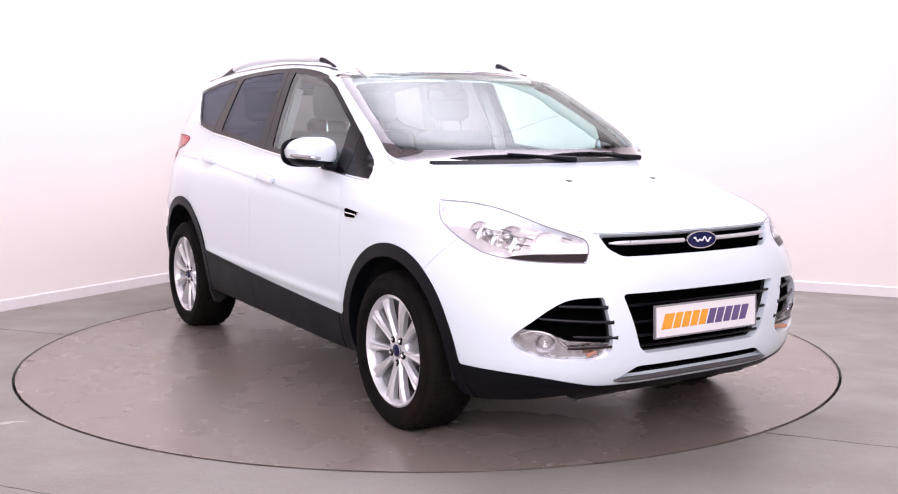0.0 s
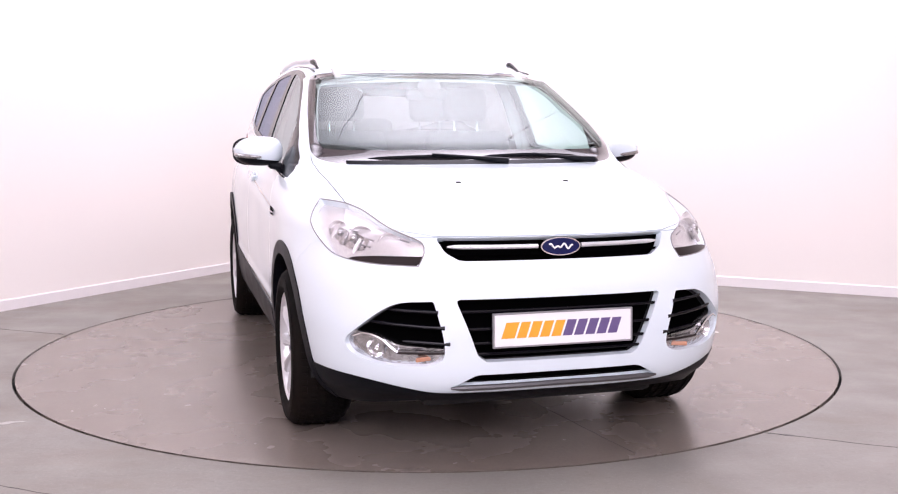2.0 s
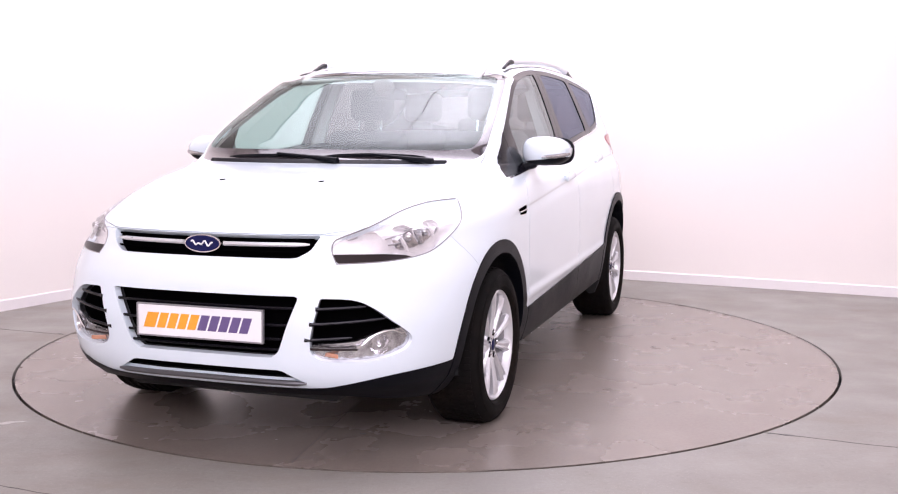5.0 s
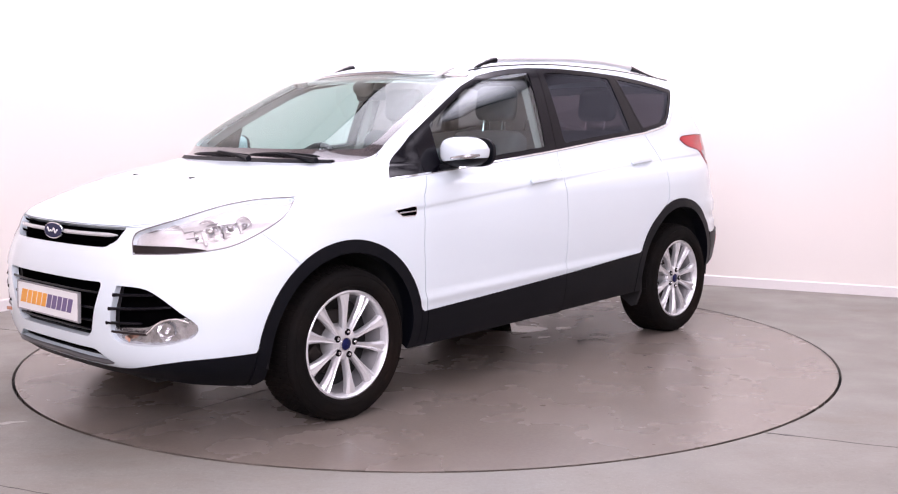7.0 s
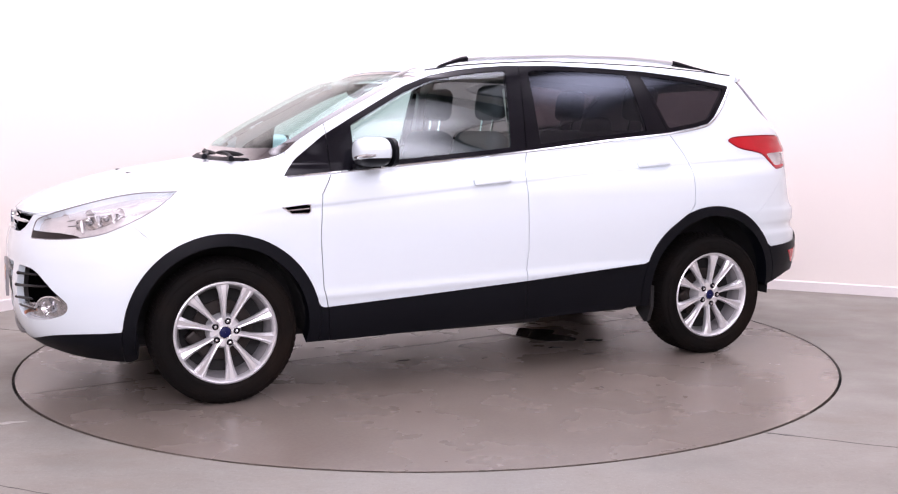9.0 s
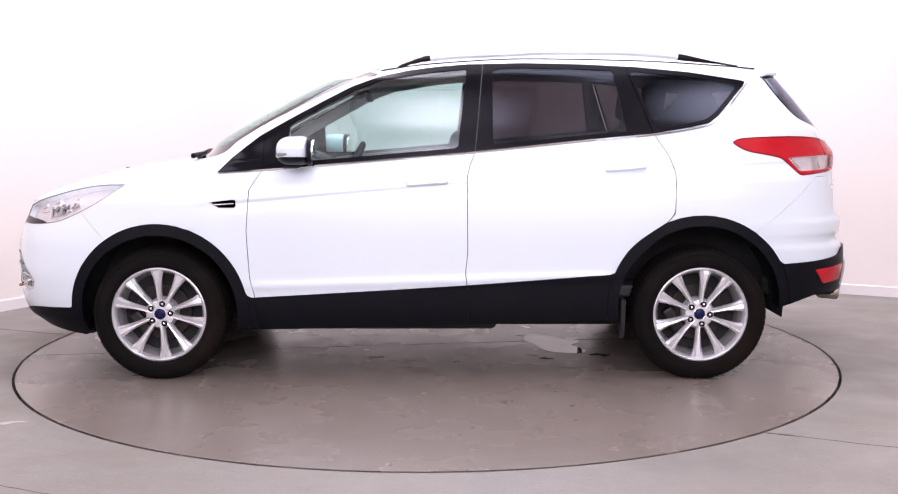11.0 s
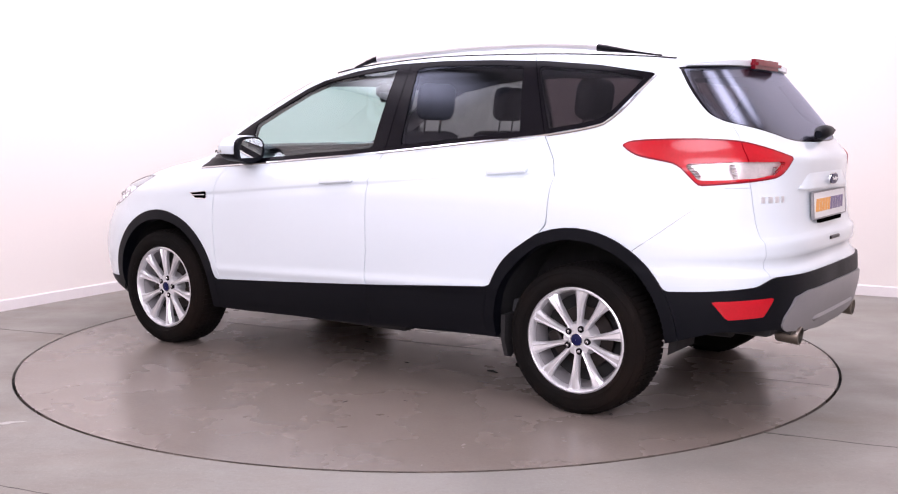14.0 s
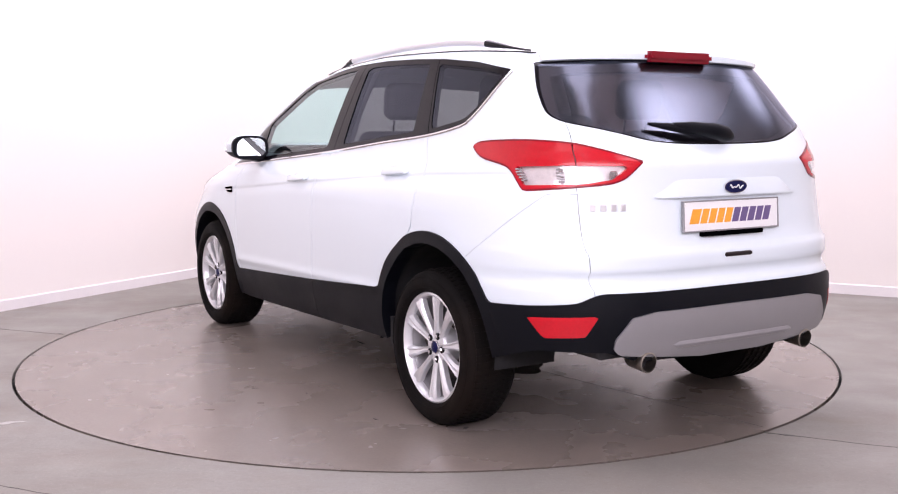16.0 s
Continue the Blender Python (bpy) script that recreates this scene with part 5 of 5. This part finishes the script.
        for ex, ez in ((0.082, -0.005), (-0.086, 0.006)):
            box(0.034, 0.034, 0.026, pose(hx + ex, s * (yb + 0.006), hz + ez), 0.008, 2, bm=grip)
        ob = part("door_handle", grip, M_PAINT, car, smooth=True)
        bmh = bmesh.new()
        bmesh.ops.create_uvsphere(bmh, u_segments=16, v_segments=8, radius=1.0, matrix=pose(hx, s * (yb - 0.004), hz - 0.004) @ Matrix.Diagonal((0.085, 0.006, 0.036, 1)))
        part("handle_cup", bmh, M_PAINT, ob, smooth=True)
    # fender vent
    yb = side_y(1.0, 0.875) - 0.004
    vent = [(1.082, 0.890), (0.960, 0.903), (0.945, 0.900), (0.945, 0.868), (0.955, 0.858), (1.035, 0.858)]
    vob = part("fender_vent", slab(vent, s * (yb - 0.004), s * (yb + 0.010), "y"), M_CHROME, car, "black side vent with chrome bars")
    vin = [(1.070, 0.889), (0.963, 0.900), (0.950, 0.897), (0.950, 0.869), (0.958, 0.862), (1.033, 0.862)]
    part("vent_core", slab(vin, s * yb, s * (yb + 0.0125), "y"), M_GRILLE, vob)
    part("vent_bar", tube([(1.055, s * (yb + 0.013), 0.876), (0.955, s * (yb + 0.015), 0.882)], 0.0035, 6), M_CHROME, vob)
    # washer jets on the bonnet
    bm = box(0.030, 0.022, 0.010, pose(1.668, s * 0.233, 1.030), 0.004)
    part("washer_jet", bm, M_CLAD, car)

# wipers and cowl
bm = bmesh.new()
cowl = []
for y in np.linspace(-0.60, 0.60, 25):
    cowl.append([bm.verts.new((nose_x(y, 1.0885) + 0.012 - 0.02, y, 1.0915)), bm.verts.new((nose_x(y, 1.10) + 0.004, y, 1.108)), bm.verts.new((nose_x(y, 1.10) - 0.05, y, 1.09))])
for r0, r1 in zip(cowl, cowl[1:]):
    for k in range(2):
        bm.faces.new((r0[k], r0[k + 1], r1[k + 1], r1[k]))
part("scuttle", bm, M_CLAD, car, smooth=True)
for ya, yb_, off in ((-0.50, 0.06, 0.0), (0.02, 0.50, 0.006)):
    pts = [(nose_x(y, 1.128 + off) + 0.012, y, 1.112 + off + 0.010 * math.sin((y - ya) / (yb_ - ya) * math.pi)) for y in np.linspace(ya, yb_, 12)]
    w = part("wiper", tube(pts, [0.006] + [0.010] * 10 + [0.005], 6), M_CLAD, car, smooth=True)
    part("wiper_arm", tube([(nose_x(yb_, 1.095) + 0.02, yb_ + 0.06, 1.105), (nose_x(yb_ - 0.1, 1.12) + 0.026, yb_ - 0.10, 1.118), (nose_x((ya + yb_) / 2, 1.125) + 0.02, (ya + yb_) / 2, 1.132)], [0.014, 0.009, 0.007], 8), M_CLAD, w, smooth=True)

# ---- cabin ----
bm = bmesh.new()
dash = []
for y in np.linspace(-0.70, 0.70, 29):
    hump = 0.035 * math.exp(-((y + 0.36) / 0.17) ** 2)
    dash.append([bm.verts.new(v) for v in ((1.18 - 0.25 * (y / 0.7) ** 4, y, 1.075), (0.95, y, 1.07 + hump * 0.4), (0.74, y, 1.045 + hump), (0.66, y, 1.0 + hump), (0.70, y, 0.80), (0.85, y, 0.45))])
for r0, r1 in zip(dash, dash[1:]):
    for k in range(5):
        bm.faces.new((r0[k], r0[k + 1], r1[k + 1], r1[k]))
part("dashboard", bm, M_CABIN, car, smooth=True)
sw = part("steering_wheel", tube([(0.0, 0.183 * math.cos(a), 0.183 * math.sin(a)) for a in (k * math.tau / 36 for k in range(36))], 0.016, 8, closed=True), M_CABIN, car, "black steering wheel", smooth=True)
part("steering_boss", box(0.05, 0.16, 0.10, pose(0.03, 0, 0), 0.02), M_CABIN, sw, smooth=True)
for a in (0, 180, 270):
    part("steering_spoke", box(0.018, 0.12, 0.03, Matrix.Rotation(radians(a), 4, "X") @ pose(0.012, 0.11, 0), 0.006), M_CABIN, sw)
part("steering_column", tube([(0.03, 0, 0), (0.25, 0, 0.0)], 0.035, 10), M_CABIN, sw)
sw.matrix_local = pose(0.50, -0.37, 0.985, 0, -24, 0)
bm = box(1.9, 1.45, 0.06, pose(-0.25, 0, 0.42), 0.01)
part("cabin_floor", bm, M_CABIN, car)
part("centre_console", box(0.9, 0.24, 0.30, pose(0.25, 0, 0.58), 0.05), M_CABIN, car, smooth=True)


def seat(x, y, wide, heads):
    cushion = part("seat", box(0.52, wide, 0.18, pose(x + 0.22, y, 0.62, 0, -8, 0), 0.06, 4), M_SEAT, car, "charcoal cloth seat", smooth=True)
    part("backrest", box(0.14, wide * 0.96, 0.62, pose(x - 0.12, y, 0.93, 0, -17, 0), 0.06, 4), M_SEAT, cushion, smooth=True)
    for hy in heads:
        low_rest = 0.17 if heads.index(hy) == 1 else 0.0
        part("headrest", box(0.10, 0.27, 0.195, pose(x - 0.255 + 0.3 * low_rest, y + hy, 1.385 - low_rest, 0, -8, 0), 0.05, 4), M_SEAT, cushion, smooth=True)
        if low_rest:
            continue
        for o in (-0.07, 0.07):
            part("headrest_post", tube([(x - 0.215, y + hy + o, 1.19), (x - 0.24, y + hy + o, 1.33)], 0.0065, 8), M_CHROME, cushion, "bright steel post", smooth=True)


seat(0.02, 0.37, 0.52, (0,))
seat(0.02, -0.37, 0.52, (0,))
seat(-0.92, 0.0, 1.30, (-0.40, 0.0, 0.40))
part("parcel_shelf", box(0.55, 1.20, 0.03, pose(-1.60, 0, 1.13), 0.01), M_CABIN, car)
bm = bmesh.new()
bmesh.ops.create_uvsphere(bm, u_segments=20, v_segments=12, radius=1.0, matrix=pose(0.415, -0.02, 1.462, 0, 20, 0) @ Matrix.Diagonal((0.05, 0.062, 0.048, 1)))
mir = part("mirror_pod", bm, M_POD, car, "brown-grey sensor pod behind the windscreen", smooth=True)
part("rear_view_mirror", box(0.03, 0.22, 0.06, pose(0.36, -0.02, 1.425, 0, 12, 0), 0.014, 3), M_CABIN, mir, smooth=True)
for s in (1, -1):
    part("pillar_lining", tube([(-0.20, s * 0.775, 1.02), (-0.235, s * 0.70, 1.28), (-0.26, s * 0.585, 1.55)], 0.035, 10), M_LINER, car, smooth=True)
    part("seat_belt", box(0.012, 0.045, 0.62, pose(-0.20, s * 0.70, 1.16, s * 18, 0, 0)), M_LINER, car)
    part("sun_visor", box(0.16, 0.36, 0.02, pose(0.33, s * 0.33, 1.525, 0, 22, 0), 0.008), M_LINER, car)


# ---- marks on the floor and on the turntable ----
def blot(cx, cy, rx, ry, seed, n=40, rough=0.35):
    """An uneven patch outline."""
    rnd = random.Random(seed)
    ph = [(rnd.uniform(0, 6.28), rnd.uniform(0.3, 1.0) / (k + 1)) for k in range(7)]
    out = []
    for i in range(n):
        a = i * math.tau / n
        r = 1 + rough * sum(w * math.sin((k + 2) * a + p) for k, (p, w) in enumerate(ph))
        out.append((cx + rx * r * math.cos(a), cy + ry * r * math.sin(a)))
    return out


def strip_line(points, width):
    """A thin crack or joint as a strip."""
    left, right = [], []
    for i, (x, y) in enumerate(points):
        ax, ay = points[max(i - 1, 0)]
        bx, by = points[min(i + 1, len(points) - 1)]
        d = math.hypot(bx - ax, by - ay)
        nx, ny = -(by - ay) / d, (bx - ax) / d
        w = width * (0.6 + 0.4 * math.sin(i * 1.7))
        left.append((x + nx * w / 2, y + ny * w / 2))
        right.append((x - nx * w / 2, y - ny * w / 2))
    return left + right[::-1]


def jagged(x0, y0, x1, y1, n, amp, seed):
    rnd = random.Random(seed)
    return [(x0 + (x1 - x0) * k / n + rnd.uniform(-amp, amp), y0 + (y1 - y0) * k / n + rnd.uniform(-amp, amp)) for k in range(n + 1)]


bm = bmesh.new()
rows = [[bm.verts.new((r * math.cos(k * math.tau / 160), r * math.sin(k * math.tau / 160), z)) for k in range(160)] for r, z in ((RING - 0.010, -0.02), (RING - 0.010, 0.0012), (RING - 0.016, 0.0012))]
for r0, r1 in zip(rows, rows[1:]):
    for k in range(160):
        bm.faces.new((r0[k], r0[(k + 1) % 160], r1[(k + 1) % 160], r1[k]))
part("turntable_rim", bm, M_DISC, turntable)
cx, cy = CAR_SHIFT
def turned(outline, px, py, deg):
    c, q = math.cos(radians(deg)), math.sin(radians(deg))
    return [(px + c * x - q * y, py + q * x + c * y) for x, y in outline]


part("puddle", slab(turned(blot(0, 0, 0.24, 0.15, 4, 72, 0.42), -0.70 + cx, 0.03 + cy, 108), 0.0, 0.0016), M_PUDDLE, turntable, "shiny wet puddle")
part("puddle", slab(blot(-0.93 + cx, 0.33 + cy, 0.05, 0.03, 9, 32, 0.5), 0.0, 0.0014), M_PUDDLE, turntable, "shiny wet puddle")
part("puddle", slab(blot(-0.62 + cx, 0.42 + cy, 0.03, 0.02, 11, 32, 0.5), 0.0, 0.0014), M_PUDDLE, turntable, "shiny wet puddle")
for k, (px, py, sx, sy, sd) in enumerate(((0.28, 0.30, 0.07, 0.018, 3), (0.36, 0.12, 0.05, 0.02, 5), (-0.15, 0.42, 0.03, 0.015, 7), (-0.55, -0.30, 0.04, 0.02, 8), (0.6, -0.2, 0.05, 0.015, 12))):
    part("puddle", slab(blot(px, py, sx * 0.5, sy * 0.5, sd, 24, 0.4), 0.0, 0.0012), M_PUDDLE, turntable, "shiny wet puddle")
for px, py, sx, sy, sd in ((-0.40, 1.22, 0.012, 0.03, 1), (-1.18, 0.98, 0.03, 0.012, 2), (-0.62, 1.05, 0.02, 0.008, 3), (0.75, -0.35, 0.06, 0.03, 4), (-0.72, 0.55, 0.05, 0.02, 6), (-1.50, 0.72, 0.02, 0.03, 10), (1.72, 0.35, 0.01, 0.03, 11)):
    part("oil_spot", slab(blot(px, py, sx * 0.5, sy * 0.5, sd + 30, 20, 0.4), 0.0, 0.0012), M_OIL, turntable, "dark oil spot")
part("seam", slab(strip_line(jagged(-2.15, -0.35, 2.15, 0.25, 60, 0.002, 2), 0.004), 0.0, 0.0010), M_FLOORJOINT, turntable, "faint floor joint")

marks = [
    ("floor_joint", strip_line(jagged(-3.3, 0.80, -2.235, 0.37, 14, 0.004, 1), 0.006), M_FLOORJOINT, "thin dark joint in the concrete floor"),
    ("floor_joint", strip_line(jagged(1.40, -1.755, 2.6, -2.32, 20, 0.005, 2), 0.005), M_FLOORJOINT, "thin dark joint in the concrete floor"),
    ("floor_joint", strip_line(jagged(-1.65, -2.27, -1.15, -2.50, 12, 0.003, 3), 0.005), M_FLOORJOINT, "thin dark joint in the concrete floor"),
    ("floor_scar", strip_line(jagged(-2.27, 0.40, -2.20, 0.345, 5, 0.006, 5), 0.016), M_OIL, "small dark chip beside the turntable"),
    ("floor_scar", strip_line(jagged(1.38, -1.745, 1.50, -1.80, 6, 0.006, 6), 0.014), M_OIL, "small dark scratch beside the turntable"),
]
for nm, outline, mat, lab in marks:
    tagged(part(nm, slab(outline, 0.0, 0.0012), mat, None), lab, "floor mark")
for px, py, sx, sy, sd in ((-1.80, -1.545, 0.045, 0.018, 2), (-1.845, -1.59, 0.03, 0.012, 5)):
    tagged(part("paint_splash", slab(blot(px, py, sx, sy, sd, 32, 0.6), 0.0, 0.0014), M_PATCH, None), "dried white paint splash on the concrete floor", "paint splash", "paint splashes")


# ---- what moves: the turntable and the car that stands on it ----
def motions():
    rows_table, rows_car = [], []
    for t, a in HEADING:
        c, s = math.cos(radians(a)), math.sin(radians(a))
        rows_table.append((t, pose(0, 0, 0, 0, 0, a)))
        rows_car.append((t, pose(c * CAR_SHIFT[0] - s * CAR_SHIFT[1], s * CAR_SHIFT[0] + c * CAR_SHIFT[1], 0, 0, 0, a)))
    walk(turntable, rows_table)
    walk(car, rows_car)
    # one sweep of the rear wiper, degrees from its rest
    sweep = [(0.0, 4), (15.0, 4), (15.1, 14), (15.2, 48), (15.3, 72), (15.4, 89), (15.5, 106), (15.6, 129), (15.7, 151), (15.8, 168), (15.9, 170), (16.0, 168)]
    walk(rear_wiper, [(t, WIPER_BASE @ Matrix.Rotation(radians(a), 4, "Z")) for t, a in sweep])


motions()
